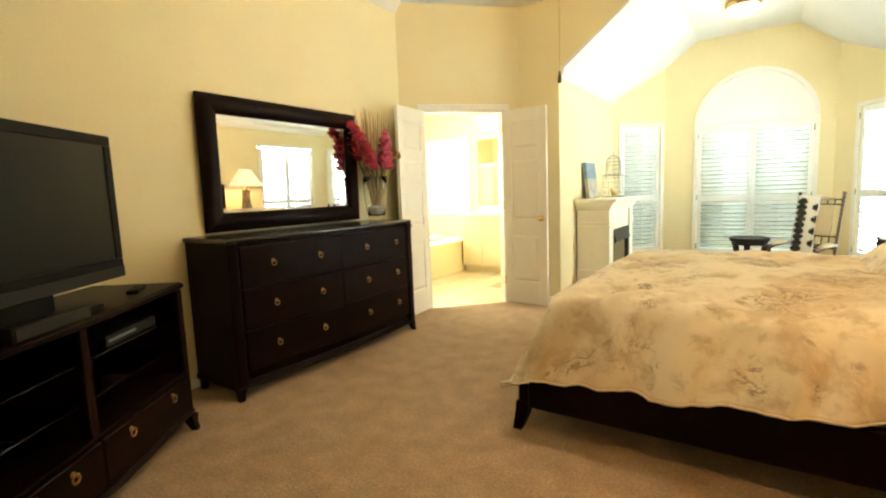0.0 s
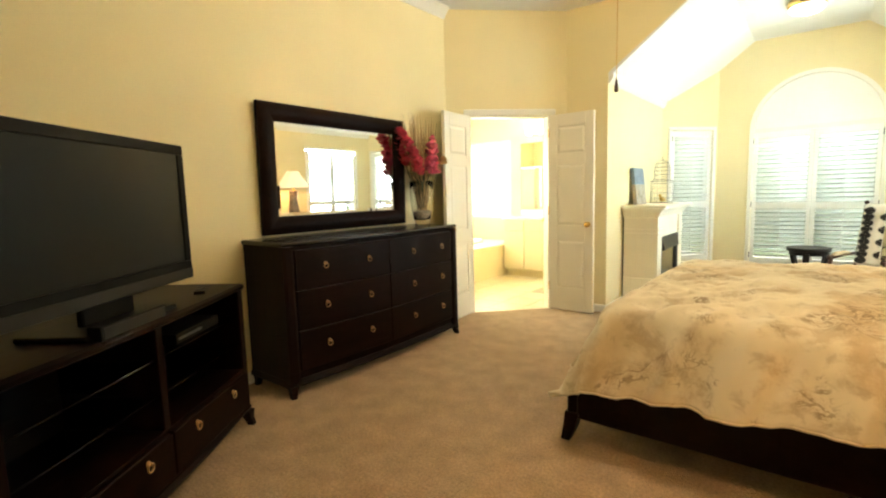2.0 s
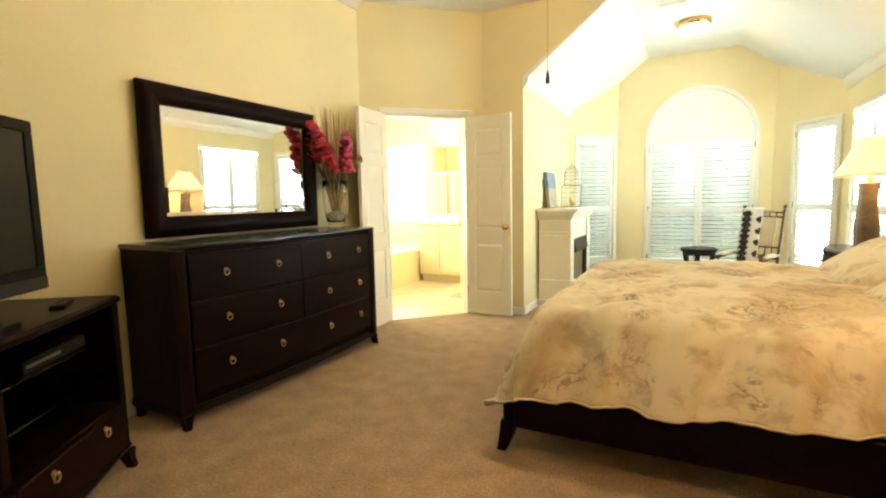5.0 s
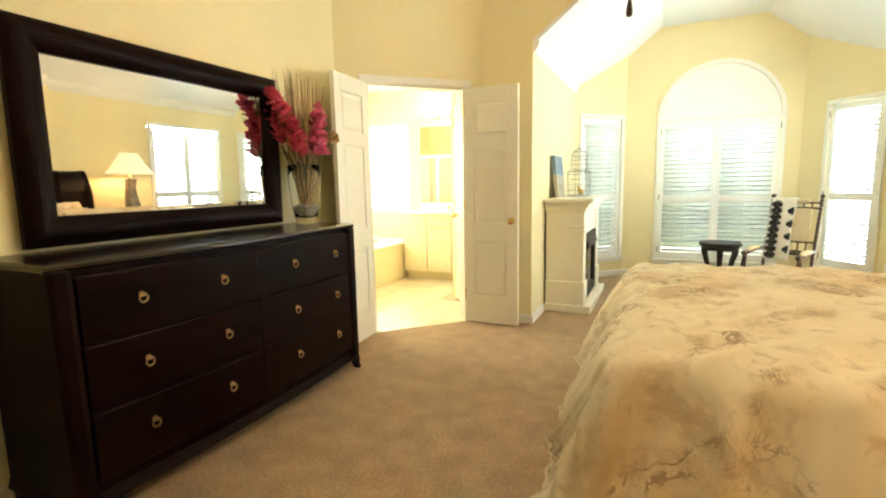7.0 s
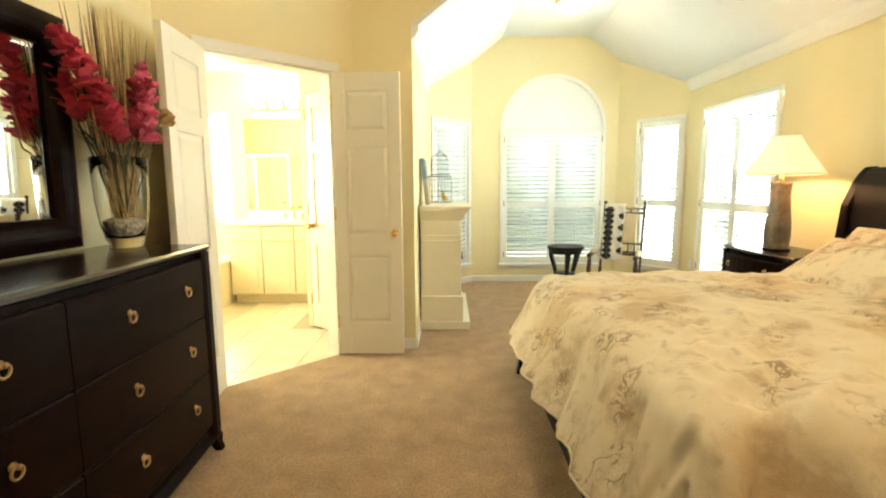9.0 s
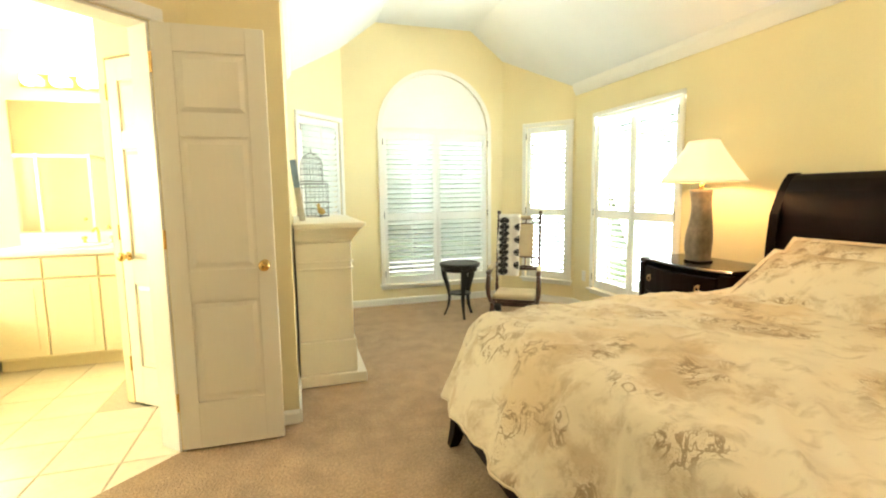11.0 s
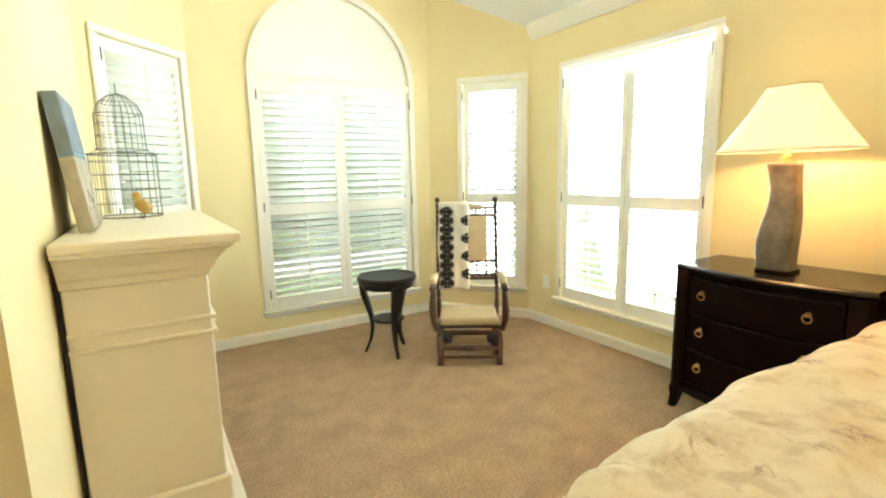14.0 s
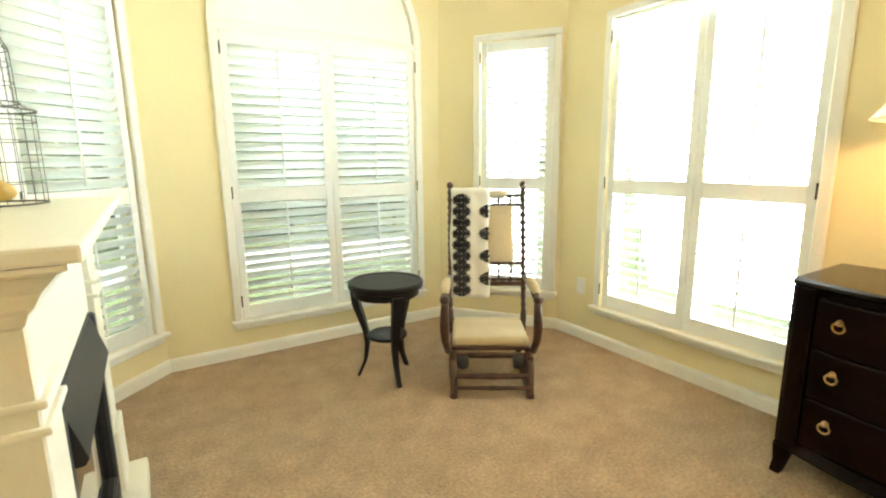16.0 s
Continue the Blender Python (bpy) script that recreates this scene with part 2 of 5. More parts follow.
D0, D1 = Vector((-1.438, 4.022)), Vector((-0.845, 4.615))   # bathroom doorway jambs
DIAG0, DIAG1 = (WX, WX + 5.46), (AY - 5.46, AY)
du = lambda p: (p - Vector(DIAG0)).length
DOOR_H = 2.04
wall("wall_west", (WX, BY), (WX, DIAG0[1]))
wall("wall_diagonal", DIAG0, DIAG1, [(du(D0), du(D1), 0, DOOR_H, False)])
wall("wall_north_short", DIAG1, (AX, AY), t=0.12)
wall("wall_alcove_west", (AX, AY + 0.12), (AX, NY - LBD))
LB, RB = (0.27, NY), (2.12, NY)
wall("wall_bay_left", (AX, NY - LBD), LB, [(0.125, 0.715, 0.255, 2.01, False)])
wall("wall_bay_centre", LB, RB, [(0.41, 1.655, 0.24, 1.955, True)])
wall("wall_bay_right", RB, (EX, NY - RBD), [(0.315, 0.825, 0.275, 1.985, False)])
wall("wall_east", (EX, NY - RBD), (EX, BY), [(NY - RBD - 6.275, NY - RBD - 5.175, 0.265, 1.99, False)])
wall("wall_south", (EX, BY), (WX, BY))

# the header over the alcove's mouth, with the slope's edge
bm = bmesh.new()
prism(bm, [(AX, EAVE + 0.04), (AX + RUN, TOP), (AX, TOP)], 0.12, pose(0, AY, 0))
solid("wall_header", bm, WALL, "pale yellow plaster gable over the alcove opening", "wall", "structure")

# floor
bm = slab(bmesh.new(), [(WX, BY), (EX, BY), (EX, NY - RBD), RB, LB, (AX, NY - LBD), (AX, AY + 0.002), DIAG1, DIAG0], -0.12, 0.0)
solid("floor_carpet", bm, CARPET, "tan cut-pile wall-to-wall carpet", "carpet", "structure")

# ceilings
bm = bmesh.new()
slab(bm, [(WX - T, BY - T), (EX - RUN, BY - T), (EX - RUN, AY + 0.12), (WX - T, AY + 0.12)], TOP, TOP + 0.1)
slab(bm, [(AX + RUN, AY + 0.12), (EX - RUN, AY + 0.12), (EX - RUN, NY + 0.1), (AX + RUN, NY + 0.1)], TOP, TOP + 0.1)
solid("ceiling_flat", bm, CEIL, "flat white painted ceiling", "ceiling", "structure")
bm = prism(bmesh.new(), [(AX - 0.14, EAVE - 0.112), (AX + RUN, TOP), (AX + RUN, TOP + 0.1), (AX - 0.14, EAVE + 0.0)], NY + 0.1 - AY, pose(0, AY + 0.004, 0))
solid("ceiling_slope_west", bm, CEIL, "white sloping ceiling of the alcove", "ceiling", "structure")
bm = prism(bmesh.new(), [(EX + 0.14, EAVE - 0.112), (EX - RUN, TOP), (EX - RUN, TOP + 0.1), (EX + 0.14, EAVE)], NY + 0.1 - BY + T, pose(0, BY - T, 0))
solid("ceiling_slope_east", bm, CEIL, "white sloping ceiling above the headboard wall", "ceiling", "structure")


def run_trim(name, p0, p1, outline, label, z=0.0, material=None):
    """A moulding along a wall; outline rows of (out from the wall, height)."""
    p0, p1 = Vector((*p0, 0)), Vector((*p1, 0))
    ang = math.degrees(math.atan2(p1.y - p0.y, p1.x - p0.x))
    bm = prism(bmesh.new(), outline, (p1 - p0).length, pose(p0.x, p0.y, z, 0, 0, ang - 90))
    return solid(name, bm, material or WHITE, label, "trim", "structure")


BASE = [(0, 0), (0.014, 0), (0.014, 0.058), (0.010, 0.070), (0.005, 0.076), (0, 0.078)]
CROWN = [(0, -0.095), (0.012, -0.095), (0.02, -0.08), (0.05, -0.045), (0.07, -0.02), (0.082, -0.01), (0.082, 0), (0, 0)]
wallsegs = [((WX, BY), (WX, DIAG0[1])), (DIAG0, tuple(D0 + (Vector(DIAG0) - D0).normalized() * 0.07)),
            (tuple(D1 + (Vector(DIAG1) - D1).normalized() * 0.07), DIAG1), (DIAG1, (AX, AY)), ((AX, AY), (AX, NY - LBD)),
            ((AX, NY - LBD), LB), (LB, RB), (RB, (EX, NY - RBD)), ((EX, NY - RBD), (EX, BY))]
for a, b in wallsegs:
    run_trim("baseboard", a, b, BASE, "white painted baseboard along the yellow wall")
run_trim("crown_moulding", (WX, BY), (WX, DIAG0[1]), CROWN, "white crown moulding under the flat ceiling", TOP)
run_trim("crown_moulding", (AX, AY + 0.01), (AX, NY - LBD), [(0, -0.06), (0.012, -0.06), (0.035, -0.03), (0.05, 0.0), (0.05, 0.05), (0, 0.03)],
         "white crown moulding under the alcove slope", EAVE)
run_trim("crown_moulding", (EX, NY - RBD), (EX, BY), [(0, -0.085), (0.012, -0.085), (0.035, -0.05), (0.05, -0.02), (0.05, 0.03), (0, 0.03)],
         "white crown moulding under the sloping ceiling", EAVE)

# ---------------------------------------------------------------- doorway and double doors
m_diag = pose(D0.x, D0.y, 0, 0, 0, 45)
DW = (D1 - D0).length
door_frame = thing("door_frame", "white painted casing of the bathroom double doorway", "door frame", (D0.x, D0.y, 0), 45, kind="structure")
for u0, u1 in ((-0.062, 0.0), (DW, DW + 0.062)):
    part("casing", B((u0, -0.018, 0), (u1, -0.0005, DOOR_H + 0.0), 0.005), WHITE, door_frame)
part("head_casing", B((-0.062, -0.018, DOOR_H + 0.001), (DW + 0.062, -0.0005, DOOR_H + 0.063), 0.005), WHITE, door_frame)
for u0, u1 in ((0.0005, 0.014), (DW - 0.014, DW - 0.0005)):
    part("jamb", B((u0, 0, 0), (u1, T, DOOR_H - 0.001), 0.002), WHITE, door_frame)
part("head_jamb", B((0.0145, 0, DOOR_H - 0.014), (DW - 0.0145, T, DOOR_H - 0.001), 0.002), WHITE, door_frame)


def panel_door(name, at, rz, w, label, knob_u, h=2.02):
    """A six-panel door leaf: local x along the leaf, both faces panelled."""
    d = thing(name, label, "door", at, rz, kind="structure")
    th, bm = 0.035, bmesh.new()
    st = 0.085 if w > 0.4 else 0.075
    rows = [(0.0, 0.235), (0.74, 0.89), (1.52, 1.62), (1.90, h)]
    box(bm, (0, 0, 0), (st, th, h), 0.002)
    box(bm, (w - st, 0, 0), (w, th, h), 0.002)
    for a, b in rows:
        box(bm, (st, 0, a), (w - st, th, b))
    part("leaf_frame", bm, DOORWHITE, d)
    for (_, a), (b, _) in zip(rows, rows[1:]):
        bm = bmesh.new()
        box(bm, (st, 0.011, a), (w - st, th - 0.011, b))
        for y0, y1 in ((0.003, 0.0112), (th - 0.0112, th - 0.003)):
            q = [(st + 0.012, a + 0.012), (w - st - 0.012, a + 0.012), (w - st - 0.012, b - 0.012), (st + 0.012, b - 0.012)]
            i = [(st + 0.035, a + 0.035), (w - st - 0.035, a + 0.035), (w - st - 0.035, b - 0.035), (st + 0.035, b - 0.035)]
            base, face = (y1, y0) if y0 < th / 2 else (y0, y1)
            va = [bm.verts.new((x, base, z)) for x, z in q]
            vb = [bm.verts.new((x, face, z)) for x, z in i]
            bm.faces.new(vb)
            for k in range(4):
                bm.faces.new((va[k], va[(k + 1) % 4], vb[(k + 1) % 4], vb[k]))
        part("panel", bm, DOORWHITE, d)
    for sgn, y in ((-1, 0.0), (1, th)):
        bm = bmesh.new()
        lathe(bm, [(0.026, 0), (0.026, 0.004), (0.012, 0.008), (0.010, 0.024), (0.020, 0.032), (0.027, 0.043), (0.026, 0.055), (0.016, 0.063), (0.0, 0.065)],
              20, (knob_u, y, 0.905), pose(0, 0, 0, 90 if sgn < 0 else -90))
        part("door_knob", bm, BRASS, d, "round polished brass knob", True)
    for z in (0.2, 1.0, 1.8):
        part("hinge", lathe(bmesh.new(), [(0.006, 0), (0.006, 0.09)], 8, (-0.007, 0.0, z)), BRASS, d, "brass hinge")
    return d


panel_door("door_1", (D1.x + 0.008, D1.y - 0.022, 0.012), -1.0, 0.475, "white six-panel bathroom door leaf, swung open to the wall", 0.425)
panel_door("door_2", (D0.x - 0.012, D0.y - 0.03, 0.012), -85, 0.475, "white six-panel bathroom door leaf, open behind the dresser", 0.425)

# ---------------------------------------------------------------- windows with plantation shutters


def louvre_mesh(length):
    """One slat: a flat oval section, along x."""
    bm = bmesh.new()
    sec = [(0.030 * math.cos(a), 0.0048 * math.sin(a)) for a in (2 * math.pi * k / 8 for k in range(8))]
    a = [bm.verts.new((0, y, z)) for y, z in sec]
    b = [bm.verts.new((length, y, z)) for y, z in sec]
    bm.faces.new(a)
    bm.faces.new(b[::-1])
    for k in range(8):
        bm.faces.new((a[k], b[k], b[(k + 1) % 8], a[(k + 1) % 8]))
    return mesh_of("louver", bm, LOUVER, True)


def shutter_window(name, p0, rz, w, leaves, label, arched=False, z0=0.27, z1=2.01, mid=1.03, tilt=50):
    """Local x runs along the wall as seen from inside, y outward. The opening is w wide from z0 to z1."""
    win = thing(name, label, "window", (p0[0], p0[1], 0), rz, kind="structure")
    c = 0.045
    spring = z1
    if arched:
        n, r = 32, w / 2
        bm = bmesh.new()
        for k in range(n):
            q = [(r + rr * -math.cos(math.pi * j / n), spring + rr * math.sin(math.pi * j / n)) for j, rr in ((k, r - 0.004), (k + 1, r - 0.004), (k + 1, r + c), (k, r + c))]
            prism(bm, q, 0.022, pose(0, -0.0225, 0))
        part("arch_casing", bm, WHITE, win)
        arc = [(r - (r - 0.005) * math.cos(math.pi * k / n), spring + (r - 0.005) * math.sin(math.pi * k / n)) for k in range(n + 1)]
        part("arch_panel", prism(bmesh.new(), arc, 0.02, pose(0, 0.012, 0.002)), SHUTTER, win, "solid white half-round shutter panel")
        part("arch_rail", B((0.004, -0.014, spring - 0.028), (w - 0.004, 0.011, spring + 0.022), 0.004), WHITE, win)
    else:
        part("head_casing", B((-c, -0.0225, z1 + 0.001), (w + c, -0.0005, z1 + c), 0.006), WHITE, win)
    for u0, u1 in ((-c, 0.004), (w - 0.004, w + c)):
        part("side_casing", B((u0, -0.0225, z0), (u1, -0.0005, z1), 0.006), WHITE, win)
    bm = B((-c - 0.015, -0.05, z0 - 0.024), (w + c + 0.015, 0.05, z0 - 0.001), 0.008, 2)
    box(bm, (-c, -0.018, z0 - 0.06), (w + c, -0.0005, z0 - 0.025), 0.005)
    part("window_sill", bm, WHITE, win)
    lw = (w - 0.012) / leaves
    st, yb, ye = 0.045, 0.0, 0.026
    slat = louvre_mesh(lw - 2 * st - 0.004)
    top = z1 - (0.03 if arched else 0.004)
    for k in range(leaves):
        u = 0.006 + k * lw
        bm = bmesh.new()
        box(bm, (u + 0.001, yb, z0 + 0.003), (u + st, ye, top), 0.003)
        box(bm, (u + lw - st, yb, z0 + 0.003), (u + lw - 0.001, ye, top), 0.003)
        spans = []
        for a, b in ((z0 + 0.003, z0 + 0.085), (mid - 0.042, mid + 0.042), (top - 0.07, top)):
            box(bm, (u + st - 0.001, yb + 0.001, a), (u + lw - st + 0.001, ye - 0.001, b), 0.002)
            spans.append((a, b))
        panel = part("shutter_panel", bm, SHUTTER, win, "white hinged plantation shutter panel")
        for (_, a), (b, _) in zip(spans, spans[1:]):
            count = max(2, round((b - a) / 0.054))
            for i in range(count):
                z = a + (i + 0.5) * (b - a) / count
                piece("louver", slat, panel, pose(u + st + 0.002, 0.5 * (yb + ye), z, -tilt + random.uniform(-2, 2)))
            part("tilt_rod", B((u + lw / 2 - 0.006, -0.024, a + 0.02), (u + lw / 2 + 0.006, -0.014, b - 0.015), 0.003), SHUTTER, panel)
        hu = u - 0.004 if k == 0 else u + lw - 0.004
        if k in (0, leaves - 1):
            for z in (z0 + 0.12, mid + 0.02, top - 0.1):
                part("shutter_hinge", B((hu, -0.0265, z - 0.035), (hu + 0.008, -0.0228, z + 0.035), 0.001), HINGE, panel, "dark bronze hinge")
    bm = bmesh.new()
    for u0, u1, a, b in ((0, 0.035, z0, z1), (w - 0.035, w, z0, z1), (0.035, w - 0.035, z0, z0 + 0.035), (0.035, w - 0.035, z1 - 0.035, z1), (0.035, w - 0.035, mid - 0.02, mid + 0.02)):
        box(bm, (u0, 0.095, a), (u1, 0.13, b))
    part("window_frame", bm, WHITE, win)
    pane = part("pane", B((0.036, 0.108, z0 + 0.036), (w - 0.036, 0.112, z1 - 0.036)), GLASS, win)
    pane.visible_shadow = False
    return win


RANG = math.degrees(math.atan2(-RBD, EX - RB[0]))
A45 = lambda p, u, ang: (p[0] + u * math.cos(radians(ang)), p[1] + u * math.sin(radians(ang)))
shutter_window("window_1", A45((AX, NY - LBD), 0.125, 45), 45, 0.59, 1, "tall bay window with white plantation shutters, slats half open", z0=0.255)
shutter_window("window_2", A45(LB, 0.41, 0), 0, 1.245, 2, "large arched window with white plantation shutters and a solid half-round top", True, z0=0.24, z1=1.955, mid=1.0)
shutter_window("window_3", A45(RB, 0.315, RANG), RANG, 0.51, 1, "narrow bay window with bright white plantation shutters", tilt=42, z0=0.275, z1=1.985)
shutter_window("window_4", (EX, 6.275), -90, 1.10, 2, "wide window with white plantation shutters, glaring with daylight", tilt=24, z0=0.265, z1=1.99)

# ---------------------------------------------------------------- chests of drawers


def bow(w, d0, d1, n=18, inset=0.0):
    """A plan outline: straight back at x = 0, bowed front; y from 0 to w."""
    front = [(d0 + (d1 - d0) * math.sin(math.pi * k / n) - inset, inset + (w - 2 * inset) * k / n) for k in range(n + 1)]
    return [(0.0, w - inset), (0.0, inset)] + front


def ring_pull_parts():
    bm = bmesh.new()
    lathe(bm, [(0.012, 0), (0.012, 0.004), (0.006, 0.008), (0.005, 0.014), (0.008, 0.018), (0.0, 0.021)], 12, (0, 0, 0), pose(0, 0, 0, 0, 90, 0))
    tube(bm, [(0.012, 0.017 * math.sin(a), -0.015 + 0.017 * math.cos(a)) for a in (2 * math.pi * k / 16 for k in range(16))], 0.0038, 6, True)
    return mesh_of("ring_pull", bm, BRONZE, True)


PULL = ring_pull_parts()


def chest(name, label, at, rz, w, h, d0, d1, rows, cols, category="dresser", leg=0.13):
    """Local x is out from the wall, y along it."""
    c = thing(name, label, category, at, rz)
    low = leg - (0.035 if cols == 2 else 0.0)
    part("carcass", loft(bmesh.new(), [(bow(w, d0 - 0.012, d1 - 0.012, inset=0.012), low), (bow(w, d0 - 0.012, d1 - 0.012, inset=0.012), h - 0.028)]), ESPRESSO_V, c)
    part("top", loft(bmesh.new(), [(bow(w, d0, d1, inset=0.004), h - 0.028), (bow(w, d0 + 0.006, d1 + 0.006, inset=0.0), h - 0.02),
                                   (bow(w, d0 + 0.006, d1 + 0.006, inset=0.0), h - 0.008), (bow(w, d0, d1, inset=0.006), h)]), ESPRESSO_TOP, c, "glossy espresso top with moulded edge")
    part("base_moulding", loft(bmesh.new(), [(bow(w, d0, d1, inset=0.002), low - 0.03), (bow(w, d0 + 0.004, d1 + 0.004, inset=0.0), low - 0.02), (bow(w, d0 - 0.008, d1 - 0.008, inset=0.01), low + 0.012)]), ESPRESSO, c)
    n = 6
    post = 0.075

    def front(y):
        return d0 + (d1 - d0) * math.sin(math.pi * min(max(y / w, 0), 1))

    for y0, y1 in ((0.004, 0.004 + post), (w - post - 0.004, w - 0.004)):
        bm = bmesh.new()
        o = [(front(y0) - 0.03, y0), (front(y0) + 0.004, y0)] + [(front(y0 + (y1 - y0) * k / 4) + 0.012, y0 + (y1 - y0) * k / 4) for k in range(1, 4)] + [(front(y1) + 0.004, y1), (front(y1) - 0.03, y1)]
        loft(bm, [(o, low), (o, h - 0.03)])
        part("corner_post", bm, ESPRESSO_V, c)
    for x in (0.04, None):
        for y, s in ((0.035, -1), (w - 0.035, 1)):
            xx = front(y) - 0.02 if x is None else x
            k = 0.02 if x is None else 0.0
            bm = bmesh.new()
            ro = lambda cx, cy, a: [(cx - a, cy - a), (cx + a, cy - a), (cx + a, cy + a), (cx - a, cy + a)]
            loft(bm, [(ro(xx + k, y + s * 0.012, 0.017), 0.0), (ro(xx + k * 0.4, y + s * 0.004, 0.02), low * 0.4), (ro(xx, y, 0.03), low - 0.02)])
            part("leg", bm, ESPRESSO_V, c)
    z = leg + 0.03
    zs = (h - 0.055 - z) / rows
    span = (w - 2 * post - 0.03)
    for r in range(rows):
        for k in range(cols):
            a, b = post + 0.015 + span * k / cols + 0.002, post + 0.015 + span * (k + 1) / cols - 0.002
            za, zb = z + zs * r + 0.002, z + zs * (r + 1) - 0.002
            m = 8
            o = [(front(a) - 0.02, a)] + [(front(a + (b - a) * i / m) + 0.006, a + (b - a) * i / m) for i in range(m + 1)] + [(front(b) - 0.02, b)]
            o2 = [(front(a) - 0.02, a)] + [(front(a + (b - a) * i / m) + 0.002, a + 0.004 + (b - a - 0.008) * i / m) for i in range(m + 1)] + [(front(b) - 0.02, b)]
            dr = part("drawer", loft(bmesh.new(), [(o2, za), (o, za + 0.006), (o, zb - 0.006), (o2, zb)]), ESPRESSO, c)
            for f in ((0.12, 0.83) if cols == 1 else (0.27, 0.74) if k == 0 else (0.33, 0.81)):
                y = a + (b - a) * f
                piece("ring_pull", PULL, dr, pose(front(y) + 0.005, y, (za + zb) / 2 + (0.026 if cols == 2 else 0.026)))
    return c


chest("dresser", "espresso bow-front dresser with brass ring pulls", (WX + 0.02, 1.58, 0), 0, 1.76, 0.99, 0.455, 0.493, 3, 2)
night = chest("nightstand", "espresso bow-front three-drawer nightstand with brass ring pulls", (EX - 0.03, 5.065, 0), 180, 0.80, 0.765, 0.405, 0.475, 3, 1, "nightstand")

# ---------------------------------------------------------------- wall mirror on the dresser
MY0, MY1, MZ0, MZ1 = 1.735, 3.155, 1.006, 1.913
mirror = thing("wall_mirror", "large rectangular mirror in a wide dark espresso frame", "mirror", (WX + 0.046, MY0, MZ0), 1.8)
mirror.matrix_basis = pose(WX + 0.012, MY0, MZ0, 0, 0.9, 0)
W_, H_, F_ = MY1 - MY0, MZ1 - MZ0, 0.125


def frame_bar(o, a, b, mitre):
    """A frame member between two outer corners of the mirror, mitred, rounded like a half barrel."""
    bm = bmesh.new()
    rings = []
    for k in range(9):
        t = k / 8
        x = 0.012 + 0.045 * math.sin(math.pi * (0.12 + 0.78 * t)) ** 0.8
        rings.append([bm.verts.new((x, *(Vector(p) + t * Vector(q)))) for p, q in ((a, mitre[0]), (b, mitre[1]))])
    back = [[bm.verts.new((0.004, *(Vector(p) + t * Vector(q)))) for p, q in ((a, mitre[0]), (b, mitre[1]))] for t in (0, 1)]
    strip = [back[0]] + rings + [back[1]]
    for u, v in zip(strip, strip[1:] + strip[:1]):
        bm.faces.new((u[0], u[1], v[1], v[0]))
    bm.faces.new([s[0] for s in strip])
    bm.faces.new([s[1] for s in strip][::-1])
    part("frame", bm, ESPRESSO, mirror, smooth=False)


cs = [(0, 0), (W_, 0), (W_, H_), (0, H_)]
ins = [(F_, F_), (-F_, F_), (-F_, -F_), (F_, -F_)]
for k in range(4):
    j = (k + 1) % 4
    frame_bar(mirror, cs[k], cs[j], (ins[k], ins[j]))
bm = bmesh.new()
o = [(F_ - 0.01, F_ - 0.01), (W_ - F_ + 0.01, F_ - 0.01), (W_ - F_ + 0.01, H_ - F_ + 0.01), (F_ - 0.01, H_ - F_ + 0.01)]
i_ = [(F_ + 0.025, F_ + 0.025), (W_ - F_ - 0.025, F_ + 0.025), (W_ - F_ - 0.025, H_ - F_ - 0.025), (F_ + 0.025, H_ - F_ - 0.025)]
va, vb = [bm.verts.new((0.018, *p)) for p in o], [bm.verts.new((0.0205, *p)) for p in i_]
bm.faces.new(vb)
for k in range(4):
    bm.faces.new((va[k], va[(k + 1) % 4], vb[(k + 1) % 4], vb[k]))
part("mirror_glass", bm, MIRROR, mirror, "bevelled silver mirror glass")

# ---------------------------------------------------------------- bed
BX0, BX1, BY0, BY1 = 0.47, 2.44, 2.155, 4.235
bed = thing("bed", "king sleigh bed of dark espresso wood, made up", "bed", ((BX0 + BX1) / 2, (BY0 + BY1) / 2, 0))
cx, cy = (BX0 + BX1) / 2, (BY0 + BY1) / 2
hx, hy = (BX1 - BX0) / 2, (BY1 - BY0) / 2
for s in (-1, 1):
    part("side_rail", B((-hx + 0.03, s * hy - 0.02, 0.12), (hx + 0.06, s * hy + 0.02, 0.34), 0.008), ESPRESSO, bed)
part("foot_rail", B((-hx - 0.02, -hy - 0.02, 0.12), (-hx + 0.029, hy + 0.02, 0.34), 0.008), ESPRESSO, bed)
for s in (-1, 1):
    bm = bmesh.new()
    sq = lambda x, y, a: [(x - a, y - a), (x + a, y - a), (x + a, y + a), (x - a, y + a)]
    loft(bm, [(sq(-hx - 0.025, s * (hy + 0.01), 0.022), 0), (sq(-hx - 0.005, s * (hy + 0.0), 0.03), 0.07), (sq(-hx + 0.01, s * (hy - 0.005), 0.036), 0.15)])
    part("leg", bm, ESPRESSO_V, bed)
